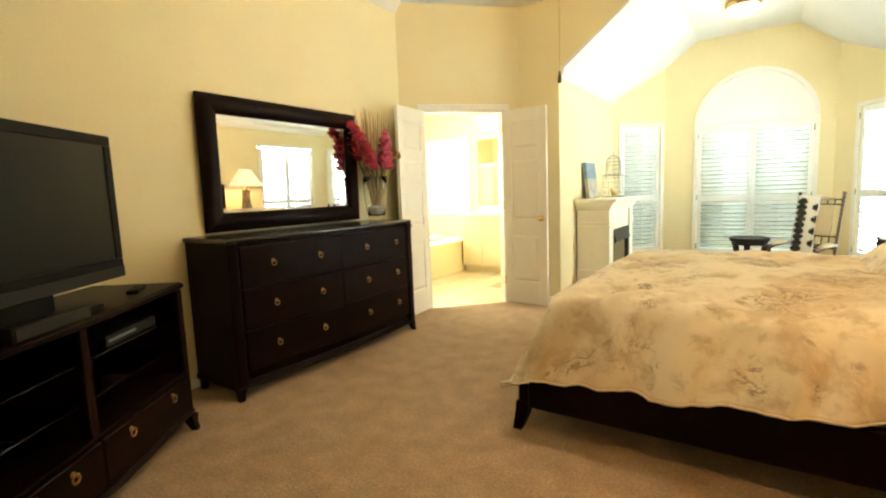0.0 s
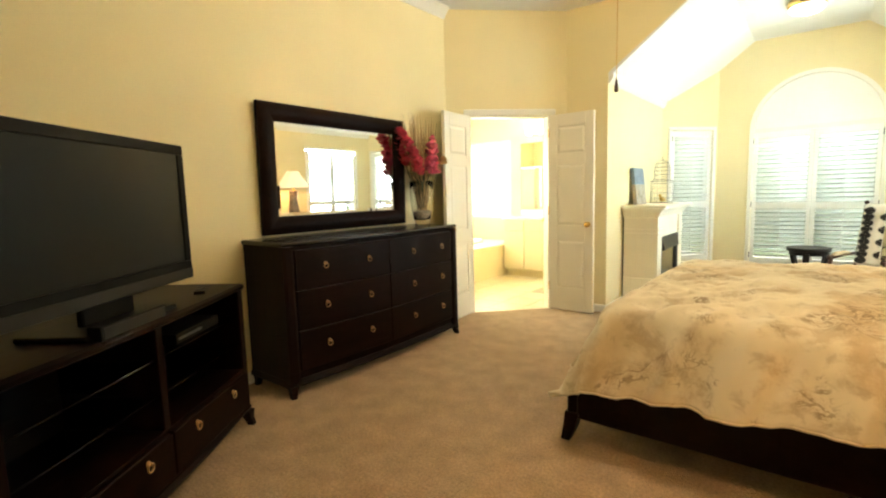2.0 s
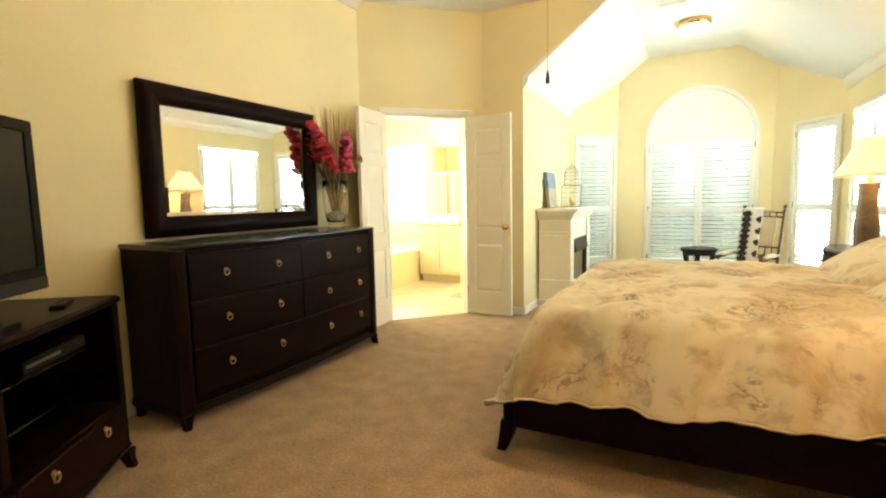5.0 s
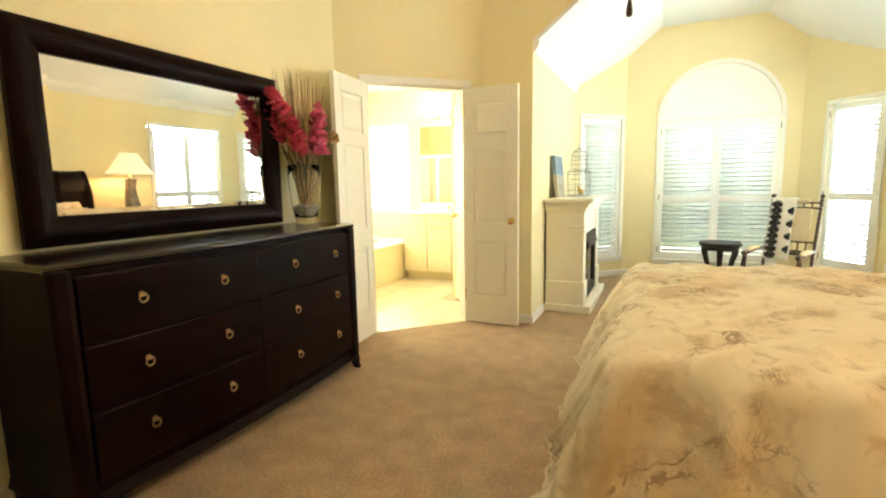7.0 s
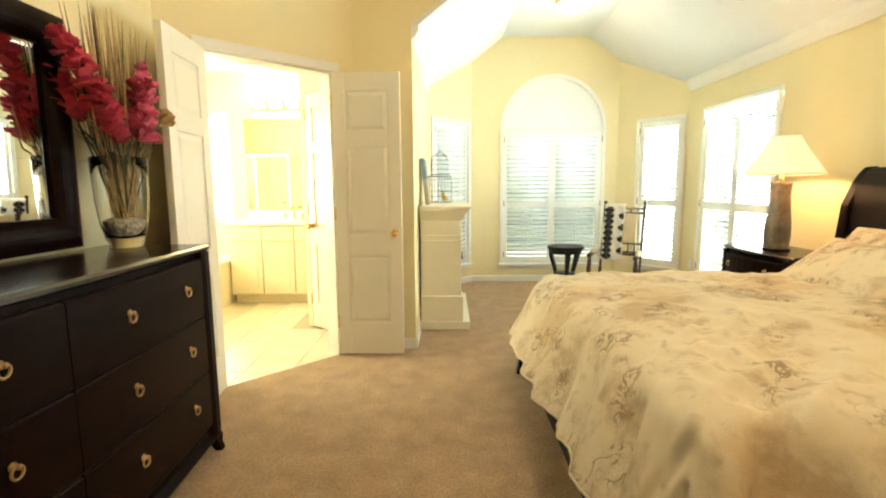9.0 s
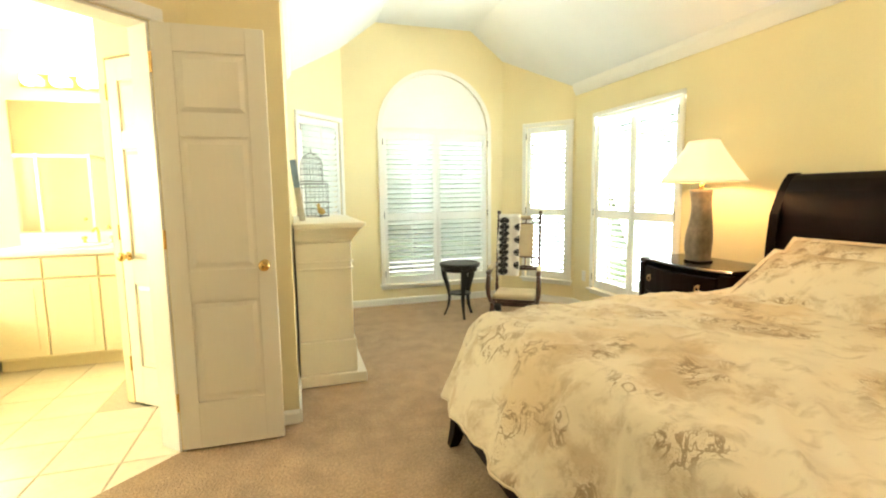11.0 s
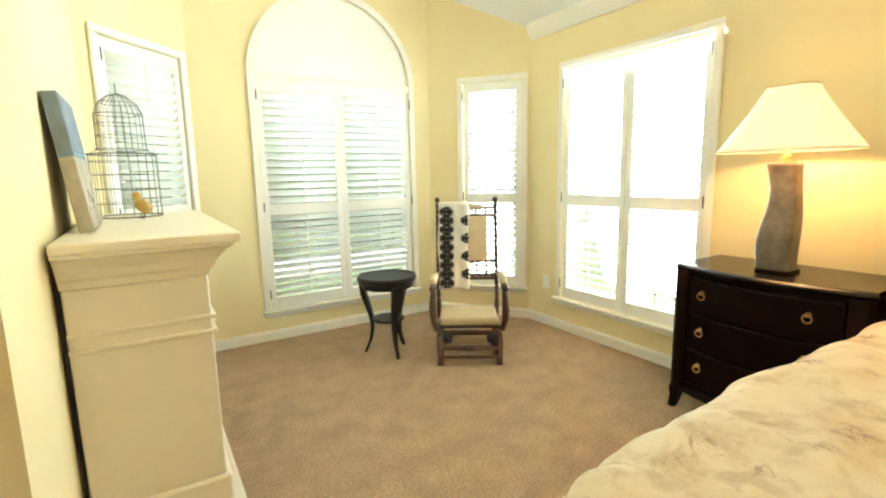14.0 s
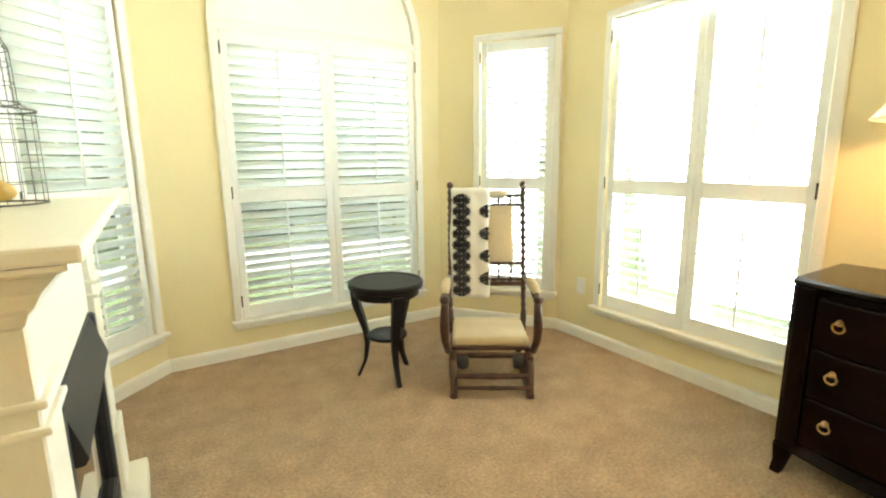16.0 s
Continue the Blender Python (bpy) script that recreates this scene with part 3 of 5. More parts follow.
# sleigh headboard
prof = [(0.0, 0.1), (0.0, 0.75), (0.012, 0.95), (0.045, 1.12), (0.09, 1.25), (0.125, 1.295), (0.135, 1.320), (0.12, 1.343), (0.085, 1.338), (0.05, 1.305), (0.005, 1.24), (-0.03, 1.1), (-0.05, 0.9), (-0.055, 0.6), (-0.055, 0.1)]
hb = [(hx + 0.085 + x * 0.9, z) for x, z in prof]
part("headboard_panel", prism(bmesh.new(), hb, 2 * hy - 0.05, pose(0, -hy + 0.025, 0)), ESPRESSO, bed, "curved sleigh headboard in dark wood", True)
for s in (-1, 1):
    post = [(hx + 0.085 + x * 0.9 + (0.012 if x > 0 else -0.012), z * 1.006 if z > 0.2 else 0.0) for x, z in prof]
    part("headboard_post", prism(bmesh.new(), post, 0.055, pose(0, s * (hy + 0.003) - 0.0275, 0)), ESPRESSO_V, bed)
part("mattress", B((-hx + 0.20, -hy + 0.16, 0.2), (hx - 0.01, hy - 0.12, 0.60), 0.06, 3), WHITE, bed, "mattress under the duvet")


def duvet_material():
    m = mat("duvet_cotton", (0.66, 0.57, 0.42), 0.85, bump=0.0012, scale=240)
    n, l = m.node_tree.nodes, m.node_tree.links
    b, mp = n["Principled BSDF"], n["Mapping"]

    def noise_tex(scale, detail, dist=0.0):
        t = n.new("ShaderNodeTexNoise")
        t.inputs["Scale"].default_value, t.inputs["Detail"].default_value, t.inputs["Distortion"].default_value = scale, detail, dist
        l.new(mp.outputs[0], t.inputs["Vector"])
        return t

    def ramp(src, a, b_):
        r = n.new("ShaderNodeMapRange")
        r.interpolation_type = 'SMOOTHSTEP'
        r.inputs["From Min"].default_value, r.inputs["From Max"].default_value = a, b_
        l.new(src, r.inputs["Value"])
        return r.outputs[0]

    def mult(a, b_):
        x = n.new("ShaderNodeMath")
        x.operation = 'MULTIPLY'
        l.new(a, x.inputs[0])
        if isinstance(b_, float):
            x.inputs[1].default_value = b_
        else:
            l.new(b_, x.inputs[1])
        return x.outputs[0]

    def blend(base, fac, colour):
        x = n.new("ShaderNodeMix")
        x.data_type = 'RGBA'
        l.new(fac, x.inputs[0])
        if isinstance(base, tuple):
            x.inputs[6].default_value = (*base, 1)
        else:
            l.new(base, x.inputs[6])
        x.inputs[7].default_value = (*colour, 1)
        return x.outputs[2]

    wash_n = noise_tex(4.0, 9, 0.35)
    wash_n.inputs["Roughness"].default_value = 0.68
    wash = ramp(wash_n.outputs["Fac"], 0.48, 0.63)
    big = ramp(noise_tex(1.7, 4, 0.2).outputs["Fac"], 0.50, 0.60)
    col = blend((0.665, 0.58, 0.415), mult(big, 0.58), (0.55, 0.39, 0.20))
    col = blend(col, mult(wash, 0.64), (0.42, 0.305, 0.17))
    fine = ramp(noise_tex(14.0, 8, 0.5).outputs["Fac"], 0.55, 0.70)
    col = blend(col, mult(fine, 0.45), (0.36, 0.27, 0.16))
    # printed sprigs: sketched contour lines, kept to scattered patches
    patch = ramp(noise_tex(4.6, 2, 0.0).outputs["Fac"], 0.54, 0.66)
    ln = noise_tex(9.5, 3, 1.4)
    ln.inputs["Roughness"].default_value = 0.6
    a = n.new("ShaderNodeMath")
    a.operation = 'SUBTRACT'
    l.new(ln.outputs["Fac"], a.inputs[0])
    a.inputs[1].default_value = 0.5
    ab = n.new("ShaderNodeMath")
    ab.operation = 'ABSOLUTE'
    l.new(a.outputs[0], ab.inputs[0])
    thin = ramp(ab.outputs[0], 0.050, 0.016)
    col = blend(col, mult(mult(thin, patch), 0.76), (0.22, 0.15, 0.08))
    hatch = noise_tex(24.0, 3, 1.6)
    core = ramp(noise_tex(4.6, 2, 0.0).outputs["Fac"], 0.57, 0.64)
    h0 = n.new("ShaderNodeMath")
    h0.operation = 'PINGPONG'
    l.new(hatch.outputs["Fac"], h0.inputs[0])
    h0.inputs[1].default_value = 0.07
    col = blend(col, mult(mult(ramp(h0.outputs[0], 0.022, 0.006), core), 0.38), (0.25, 0.16, 0.08))
    # small curled marks
    shift = n.new("ShaderNodeVectorMath")
    shift.operation = 'MULTIPLY_ADD'
    l.new(noise_tex(9.0, 3).outputs["Color"], shift.inputs[0])
    shift.inputs[1].default_value = (0.11, 0.11, 0.11)
    l.new(mp.outputs[0], shift.inputs[2])
    v = n.new("ShaderNodeTexVoronoi")
    v.inputs["Scale"].default_value = 4.2
    l.new(shift.outputs[0], v.inputs["Vector"])
    curl = n.new("ShaderNodeMath")
    curl.operation = 'PINGPONG'
    l.new(v.outputs["Distance"], curl.inputs[0])
    curl.inputs[1].default_value = 0.055
    gate = ramp(noise_tex(13.0, 2).outputs["Fac"], 0.40, 0.50)
    some = ramp(v.outputs["Color"], 0.42, 0.46)
    near_core = ramp(v.outputs["Distance"], 0.17, 0.14)
    col = blend(col, mult(mult(mult(ramp(curl.outputs[0], 0.030, 0.046), gate), mult(some, near_core)), 0.65), (0.20, 0.14, 0.08))
    l.new(col, b.inputs["Base Color"])
    return m


DUVET = duvet_material()


def drape(e, r, flare):
    """Out and down for cloth that runs e past an edge, and hangs with a slope of flare."""
    if e <= 0:
        return 0.0, 0.0
    a = math.acos(flare)
    q = r * a
    if e < q:
        return r * math.sin(e / r), r * (1 - math.cos(e / r))
    return r * math.sin(a) + flare * (e - q), r * (1 - flare) + math.sin(a) * (e - q)


def duvet():
    d = thing("duvet", "cream duvet with faded taupe botanical print, draped over the bed", "duvet", (cx, cy, 0.58))
    bm = bmesh.new()
    nx, ny = 130, 150
    over = 0.50
    x0, x1 = 0.665, BX1 - 0.28
    y0, y1 = 2.355, 4.17
    top = 0.684
    grid = []
    for i in range(nx + 1):
        row = []
        s = (x0 - over) + (x1 - x0 + over) * i / nx
        for j in range(ny + 1):
            t = (y0 - over) + (y1 - y0 + 2 * over) * j / ny
            ex = max(0.0, x0 - s)
            ey = max(0.0, y0 - t, t - y1) * (1 - 0.20 * max(0.0, (s - x0) / (x1 - x0)))
            sy = -1 if t < y0 else 1
            e = (ex ** 3 + ey ** 3) ** (1 / 3)
            share = ex / (ex + ey) if e > 1e-6 else 0.0
            out, down = drape(e, 0.14, 0.46 * share + (1 - share) * (0.48 if sy < 0 else 0.14))
            lim = 1.0 if not (ex and ey) else min(1.0, 0.50 / max(e, 1e-6) + 0.06)
            down *= lim
            cxs, cys = (ex / e, ey / e) if e > 1e-6 else (0, 0)
            x = max(s, x0) - out * cxs
            y = min(max(t, y0), y1) + sy * out * cys
            both = min(ex, ey) / over
            if sy < 0:
                tuck = -0.05 * math.exp(-((share - 0.6) / 0.24) ** 2)
                out += tuck * min(1.0, 2.2 * both)
                x, y = max(s, x0) - out * cxs, max(t, y0) - out * cys
            else:
                x, y = x + 0.03 * both, y - 0.03 * both
            hang = min(1.0, e / 0.3)
            along = (t if ex > ey else s)
            lean = along + 0.35 * e
            fold = (noise.noise((lean * 6.0, 3.1 if ex > ey else 9.4 * sy, 0.4)) * 0.058 + noise.noise((lean * 15, 7.7, 1.4)) * 0.026 + 0.008 + (0.055 * (0.25 - abs(noise.noise((along * 7 - 0.9 * e, 4.4, 0.6)))) + 0.022 * (0.2 - abs(noise.noise((along * 17 + 2.5 * e, 1.4, 2.6)))) if sy < 0 else 0.0)) * hang
            x -= fold * cxs
            y += sy * fold * cys
            wr = 0.022 * noise.noise((s * 2.6 + 1.7, t * 2.2, 0.3)) + 0.014 * noise.noise((s * 6 + t * 3.1, t * 5.5 - s * 2.0, 2.2))
            wr += 0.020 * (0.4 - abs(noise.noise((s * 5 + t * 4, t * 6 - s * 3, 5.0)))) + 0.004 * noise.noise((s * 22, t * 19, 1.0))
            pull = math.exp(-((s - x0) ** 2 + (t - y0) ** 2) / 0.55)
            wr += 0.068 * pull * (0.30 - abs(noise.noise(((s + t) * 1.1, (s - t) * 5.5, 3.3))) ** 0.8)
            wr += 0.018 * (0.30 - abs(noise.noise((s * 8 - t * 2.5, t * 3.2 + s * 1.5, 7.7))))
            crown = 0.03 * max(0.0, 1 - ((s - 1.5) / 1.1) ** 2) * max(0.0, 1 - ((t - cy) / 1.0) ** 2)
            z = top - down + (wr + crown) * (1 - 0.5 * hang) + 0.012 * noise.noise((s * 3, t * 3, 8)) * hang
            row.append(bm.verts.new((x - cx, y - cy, max(z, 0.16) - 0.58)))
        grid.append(row)
    rim = [grid[i][0].co.copy() for i in range(nx, 0, -2)] + [grid[0][j].co.copy() for j in range(0, ny, 2)] + [grid[i][ny].co.copy() for i in range(0, nx + 1, 2)]
    for i in range(nx):
        for j in range(ny):
            bm.faces.new((grid[i][j], grid[i + 1][j], grid[i + 1][j + 1], grid[i][j + 1]))
    ob = part("cover", bm, DUVET, d, smooth=True)
    mod = ob.modifiers.new("thick", 'SOLIDIFY')
    mod.thickness, mod.offset = 0.020, -1
    part("hem", tube(bmesh.new(), rim, 0.0055, 6), HEM, d, "plain cream hem along the edge", True)
    return d


HEM = mat("cream_hem", (0.62, 0.52, 0.37), 0.85, grain=0.08, scale=160, bump=0.001)
duvet()


def pillow(label, m, w=0.90, h=0.46, th=0.15):
    p = thing("pillow", label, "pillow", group="pillows on the bed")
    p.matrix_basis = m
    bm = bmesh.new()
    n, k = 26, 18
    for side in (1, -1):
        g = []
        for i in range(n + 1):
            row = []
            for j in range(k + 1):
                u, v = -1 + 2 * i / n, -1 + 2 * j / k
                f = max(0, (1 - abs(u) ** 2.6)) ** 0.55 * max(0, (1 - abs(v) ** 2.6)) ** 0.55
                pinch = 1 - 0.06 * (1 - abs(v) ** 2) * abs(u) ** 4
                pv = 1 - 0.08 * (1 - abs(u) ** 2) * abs(v) ** 4
                zz = side * (th * 0.5 * f + 0.003) + 0.008 * noise.noise((u * 4, v * 3, side * 2.0 + w)) * (f > 0)
                row.append(bm.verts.new((u * w / 2 * pinch, v * h / 2 * pv, zz)))
            g.append(row)
        for i in range(n):
            for j in range(k):
                q = (g[i][j], g[i + 1][j], g[i + 1][j + 1], g[i][j + 1])
                bm.faces.new(q if side > 0 else q[::-1])
    bmesh.ops.remove_doubles(bm, verts=bm.verts[:], dist=0.0005)
    part("pillow_sham", bm, DUVET, p, smooth=True)
    bm = bmesh.new()
    ring = []
    for a, b in ((0.98, 0.97), (1.035, 1.055)):
        ring.append([(sx * w / 2 * a, sy * h / 2 * b) for sx, sy in ((-1, -1), (1, -1), (1, 1), (-1, 1))])
    for q in range(4):
        r_ = (q + 1) % 4
        o = [ring[0][q], ring[0][r_], ring[1][r_], ring[1][q]]
        slab(bm, o, -0.004, 0.004)
    part("flange", bm, DUVET, p)
    return p


for yy in (cy + 0.43, cy - 0.54):
    pillow("cream pillow sham with taupe botanical print leaning on the headboard", pose(2.30, yy, 0.80, 0, -48, 0) @ pose(0, 0, 0, 0, 0, 90))
    pillow("flat cream patterned pillow lying on the duvet", pose(2.13, yy + 0.02, 0.765, 0, -34, 0) @ pose(0, 0, 0, 0, 0, 90), th=0.15, h=0.50)

# ---------------------------------------------------------------- television and its stand
STAND = ((-0.582, -0.145, 0), 36.0)
SW, SD, SH = 1.44, 0.45, 0.80
stand = thing("tv_stand", "espresso television stand with open glass shelves and two drawers", "tv stand", *STAND)
part("top", loft(bmesh.new(), [(bow(SW, SD, SD + 0.03, inset=0.004), SH - 0.035), (bow(SW, SD + 0.008, SD + 0.038), SH - 0.026),
                               (bow(SW, SD + 0.008, SD + 0.038), SH - 0.01), (bow(SW, SD, SD + 0.03, inset=0.006), SH)]), ESPRESSO, stand, "glossy espresso top")
for y in (0.008, SW - 0.058):
    part("side_panel", B((0.0, y, 0.10), (SD, y + 0.05, SH - 0.036), 0.004), ESPRESSO_V, stand)
part("divider", B((0.02, SW / 2 - 0.02, 0.33), (SD - 0.004, SW / 2 + 0.02, SH - 0.036), 0.003), ESPRESSO_V, stand)
part("back_panel", B((0.004, 0.059, 0.10), (0.018, SW - 0.059, SH - 0.036)), BLACK, stand)
part("bottom_shelf", B((0.019, 0.059, 0.318), (SD, SW - 0.059, 0.332)), ESPRESSO, stand)
part("plinth", loft(bmesh.new(), [(bow(SW, SD, SD + 0.03, inset=0.003), 0.085), (bow(SW, SD + 0.004, SD + 0.034), 0.10), (bow(SW, SD - 0.004, SD + 0.026, inset=0.008), 0.118)]), ESPRESSO, stand)
for y0, y1 in ((0.062, SW / 2 - 0.022), (SW / 2 + 0.022, SW - 0.062)):
    for z in (0.47, 0.62):
        part("glass_shelf", B((0.03, y0, z), (SD - 0.02, y1, z + 0.007), 0.001), GLASS, stand, "clear glass shelf")
for k in range(2):
    y0, y1 = 0.062 + k * (SW / 2 - 0.06), SW / 2 - 0.002 + k * (SW / 2 - 0.06)
    dr = part("drawer", B((SD - 0.03, y0, 0.125), (SD + 0.018, y1, 0.314), 0.006), ESPRESSO, stand)
    for f in (0.25, 0.75):
        piece("ring_pull", PULL, dr, pose(SD + 0.017, y0 + (y1 - y0) * f, 0.275))
for x in (0.04, SD - 0.01):
    for y, s in ((0.035, -1), (SW - 0.035, 1)):
        bm = bmesh.new()
        sq = lambda cx_, cy_, a: [(cx_ - a, cy_ - a), (cx_ + a, cy_ - a), (cx_ + a, cy_ + a), (cx_ - a, cy_ + a)]
        k = 0.02 if x > 0.1 else 0.0
        loft(bm, [(sq(x + k, y + s * 0.012, 0.016), 0), (sq(x + k * 0.4, y + s * 0.004, 0.02), 0.04), (sq(x, y, 0.03), 0.086)])
        part("leg", bm, ESPRESSO_V, stand)

tvx = 0.335
tv = thing("television", "large flat-screen television, switched off, on a black stand", "television",
           tuple(pose(*STAND[0], 0, 0, STAND[1]) @ Vector((tvx, 0.622, SH))), STAND[1])
TW, Z0, Z1 = 1.03, 0.089, 0.715
bm = B((-0.055, -TW / 2, Z0), (0.018, TW / 2, Z1), 0.012, 2)
part("housing", bm, BLACKPL, tv)
bm = bmesh.new()
for lo, hi in (((0.0165, -TW / 2 + 0.002, Z0 + 0.002), (0.026, TW / 2 - 0.002, Z0 + 0.085)), ((0.0165, -TW / 2 + 0.002, Z1 - 0.045), (0.026, TW / 2 - 0.002, Z1 - 0.002)),
               ((0.0165, -TW / 2 + 0.002, Z0 + 0.0855), (0.026, -TW / 2 + 0.045, Z1 - 0.0455)), ((0.0165, TW / 2 - 0.045, Z0 + 0.0855), (0.026, TW / 2 - 0.002, Z1 - 0.0455))):
    box(bm, lo, hi, 0.003)
part("bezel", bm, BLACKPL, tv)
part("lower_trim", B((0.0255, -TW / 2 + 0.004, Z0 + 0.004), (0.030, TW / 2 - 0.004, Z0 + 0.05), 0.002), GREYPL, tv, "dark grey strip under the screen")
part("screen", B((0.0165, -TW / 2 + 0.0455, Z0 + 0.086), (0.0205, TW / 2 - 0.0455, Z1 - 0.046)), SCREEN, tv, "dark matt screen")
part("neck", B((-0.03, -0.13, 0.02), (0.0, 0.13, Z0 + 0.02), 0.006), BLACKPL, tv)
part("foot", B((-0.15, -0.25, 0), (0.10, 0.25, 0.022), 0.008, 2), BLACKPL, tv)
SM = pose(*STAND[0], 0, 0, STAND[1])


def on_stand(name, label, cat, x, y, z, size, material, turn=0):
    t = thing(name, label, cat, tuple(SM @ Vector((x, y, z))), STAND[1] + turn)
    part("case", B((-size[0] / 2, -size[1] / 2, 0), (size[0] / 2, size[1] / 2, size[2]), 0.005, 2), material, t)
    return t


sb = on_stand("sound_bar", "small black sound bar in front of the television", "speaker", SD + 0.002, 0.56, SH, (0.05, 0.34, 0.05), BLACKPL)
part("grille", B((0.0252, -0.16, 0.006), (0.028, 0.16, 0.044), 0.001), GREYPL, sb)
rc = on_stand("remote_control", "black remote control lying on the television stand", "remote", SD - 0.10, SW - 0.22, SH, (0.05, 0.17, 0.018), BLACKPL, 20)
bm = bmesh.new()
for a in range(3):
    for b in range(6):
        box(bm, (-0.016 + a * 0.012, -0.06 + b * 0.02, 0.018), (-0.008 + a * 0.012, -0.048 + b * 0.02, 0.021), 0.001)
part("buttons", bm, GREYPL, rc)
bx_ = on_stand("media_player", "slim black disc player on a glass shelf", "media player", SD - 0.17, SW * 0.75, 0.627, (0.24, 0.36, 0.045), BLACKPL)
part("front_strip", B((0.1205, -0.165, 0.016), (0.123, 0.02, 0.028), 0.001), mat("silver_plastic", (0.10, 0.10, 0.09), 0.4, 0.3, grain=0.03), bx_)

# ---------------------------------------------------------------- vase of flowers on the dresser
VX, VY, VZ = -1.45, 3.255, 0.99
vase = thing("flower_vase", "clear glass vase with red gladioli and dried grasses", "vase", (VX, VY, VZ))
prof = [(0.060, 0.0), (0.066, 0.004), (0.062, 0.014), (0.074, 0.035), (0.092, 0.11), (0.102, 0.20), (0.106, 0.30), (0.108, 0.385), (0.104, 0.388), (0.102, 0.30), (0.098, 0.20), (0.087, 0.11), (0.068, 0.05), (0.0, 0.042)]
part("glass_body", lathe(bmesh.new(), prof, 32), VASEGLASS, vase, "thick clear glass", True).visible_shadow = False
part("pebbles", lathe(bmesh.new(), [(0.0, 0.044), (0.062, 0.05), (0.078, 0.09), (0.082, 0.115), (0.05, 0.128), (0.0, 0.125)], 14), mat("grey_pebbles", (0.30, 0.27, 0.22), 0.7, grain=0.5, scale=60, bump=0.01), vase, "grey pebbles")
STEM = mat("green_stem", (0.055, 0.065, 0.025), 0.6, grain=0.3, scale=40)
DRY = mat("dried_grass", (0.42, 0.29, 0.14), 0.8, grain=0.3, scale=60)
PETAL = mat("red_petal", (0.54, 0.055, 0.10), 0.6, grain=0.35, scale=25, blotch=0.3, blotch_scale=9)
PETAL2 = mat("pink_petal", (0.66, 0.12, 0.22), 0.6, grain=0.3, scale=25, blotch=0.3, blotch_scale=9)
LILY = mat("faded_yellow_petal", (0.42, 0.28, 0.10), 0.7, grain=0.3, scale=25)
rng = random.Random(5)


def curve_pts(p0, p1, bend, n=10):
    p0, p1, bend = Vector(p0), Vector(p1), Vector(bend)
    return [p0.lerp(p1, k / n) + bend * math.sin(math.pi * k / n) for k in range(n + 1)]


def petal_at(bm, at, d, size, twist):
    """One ruffled petal, a small cupped sheet with thickness."""
    q = Vector(d).to_track_quat('Z', 'Y').to_matrix().to_4x4()
    m = Matrix.Translation(at) @ q @ Matrix.Rotation(twist, 4, 'Z')
    rows = []
    for i, (u, wd) in enumerate(((0, 0.15), (0.4, 0.8), (0.75, 1.0), (1.0, 0.55))):
        rows.append([bm.verts.new(m @ Vector((wd * s * size * 0.55, 0.35 * size * u * u + 0.12 * size * abs(s) + rng.uniform(-0.06, 0.06) * size, u * size)))
                     for s in (-1, -0.35, 0.35, 1)])
    for a, b in zip(rows, rows[1:]):
        for k in range(3):
            bm.faces.new((a[k], a[k + 1], b[k + 1], b[k]))


def gladiolus(p0, p1, bend, material, n=11, s0=0.36, size=0.062):
    pts = curve_pts(p0, p1, bend)
    part("stem", tube(bmesh.new(), pts, [0.0042] * 7 + [0.003] * 4, 6), STEM, vase)
    for k in range(n):
        f = s0 + (1 - s0) * k / (n - 1)
        i = min(int(f * 10), 9)
        at = pts[i].lerp(pts[i + 1], f * 10 - i)
        ax = (pts[i + 1] - pts[i]).normalized()
        a = 2.4 * k + rng.uniform(-0.4, 0.4)
        side = ax.orthogonal().normalized()
        side = Matrix.Rotation(a, 3, ax) @ side
        sz = size * (1 - 0.45 * (k / n)) * rng.uniform(0.85, 1.15)
        bm = bmesh.new()
        d = (side * 0.8 + ax * 0.55).normalized()
        for j in range(6):
            off = Matrix.Rotation(j * math.pi / 3 + a, 3, d) @ d.orthogonal().normalized()
            petal_at(bm, at + d * 0.006, (d * 0.75 + off * 0.75).normalized(), sz, rng.uniform(-0.5, 0.5))
        part("blossom", bm, material, vase, smooth=True)


gladiolus((0.0, 0.01, 0.08), (0.01, -0.255, 0.80), (0.02, 0.05, 0.05), PETAL, 15, 0.55, 0.074)
gladiolus((0.01, 0.0, 0.08), (0.05, -0.15, 0.62), (0.02, 0.02, 0.0), PETAL, 9, 0.66, 0.07)
gladiolus((-0.01, 0.01, 0.08), (0.10, 0.06, 0.76), (0.0, 0.02, 0.0), PETAL2, 13, 0.56, 0.070)
gladiolus((0.0, -0.01, 0.08), (0.14, 0.02, 0.68), (0.0, 0.0, 0.0), PETAL2, 11, 0.62, 0.070)
gladiolus((0.0, 0.02, 0.08), (0.04, 0.13, 0.66), (0.0, 0.02, 0.0), PETAL2, 9, 0.66, 0.074)
gladiolus((0.0, -0.01, 0.08), (-0.10, -0.17, 0.70), (0.0, 0.0, 0.02), PETAL, 10, 0.68, 0.070)
pts = curve_pts((0, 0, 0.08), (0.09, 0.17, 0.56), (0.0, 0.01, 0))
part("stem", tube(bmesh.new(), pts, 0.003, 6), STEM, vase)
bm = bmesh.new()
for j in range(8):
    a = j * math.pi / 4
    petal_at(bm, pts[-1], Vector((0.5 * math.cos(a) + 0.2, 0.5 * math.sin(a) + 0.5, 0.35)).normalized(), 0.062, a)
part("lily", bm, LILY, vase, "faded yellow lily")
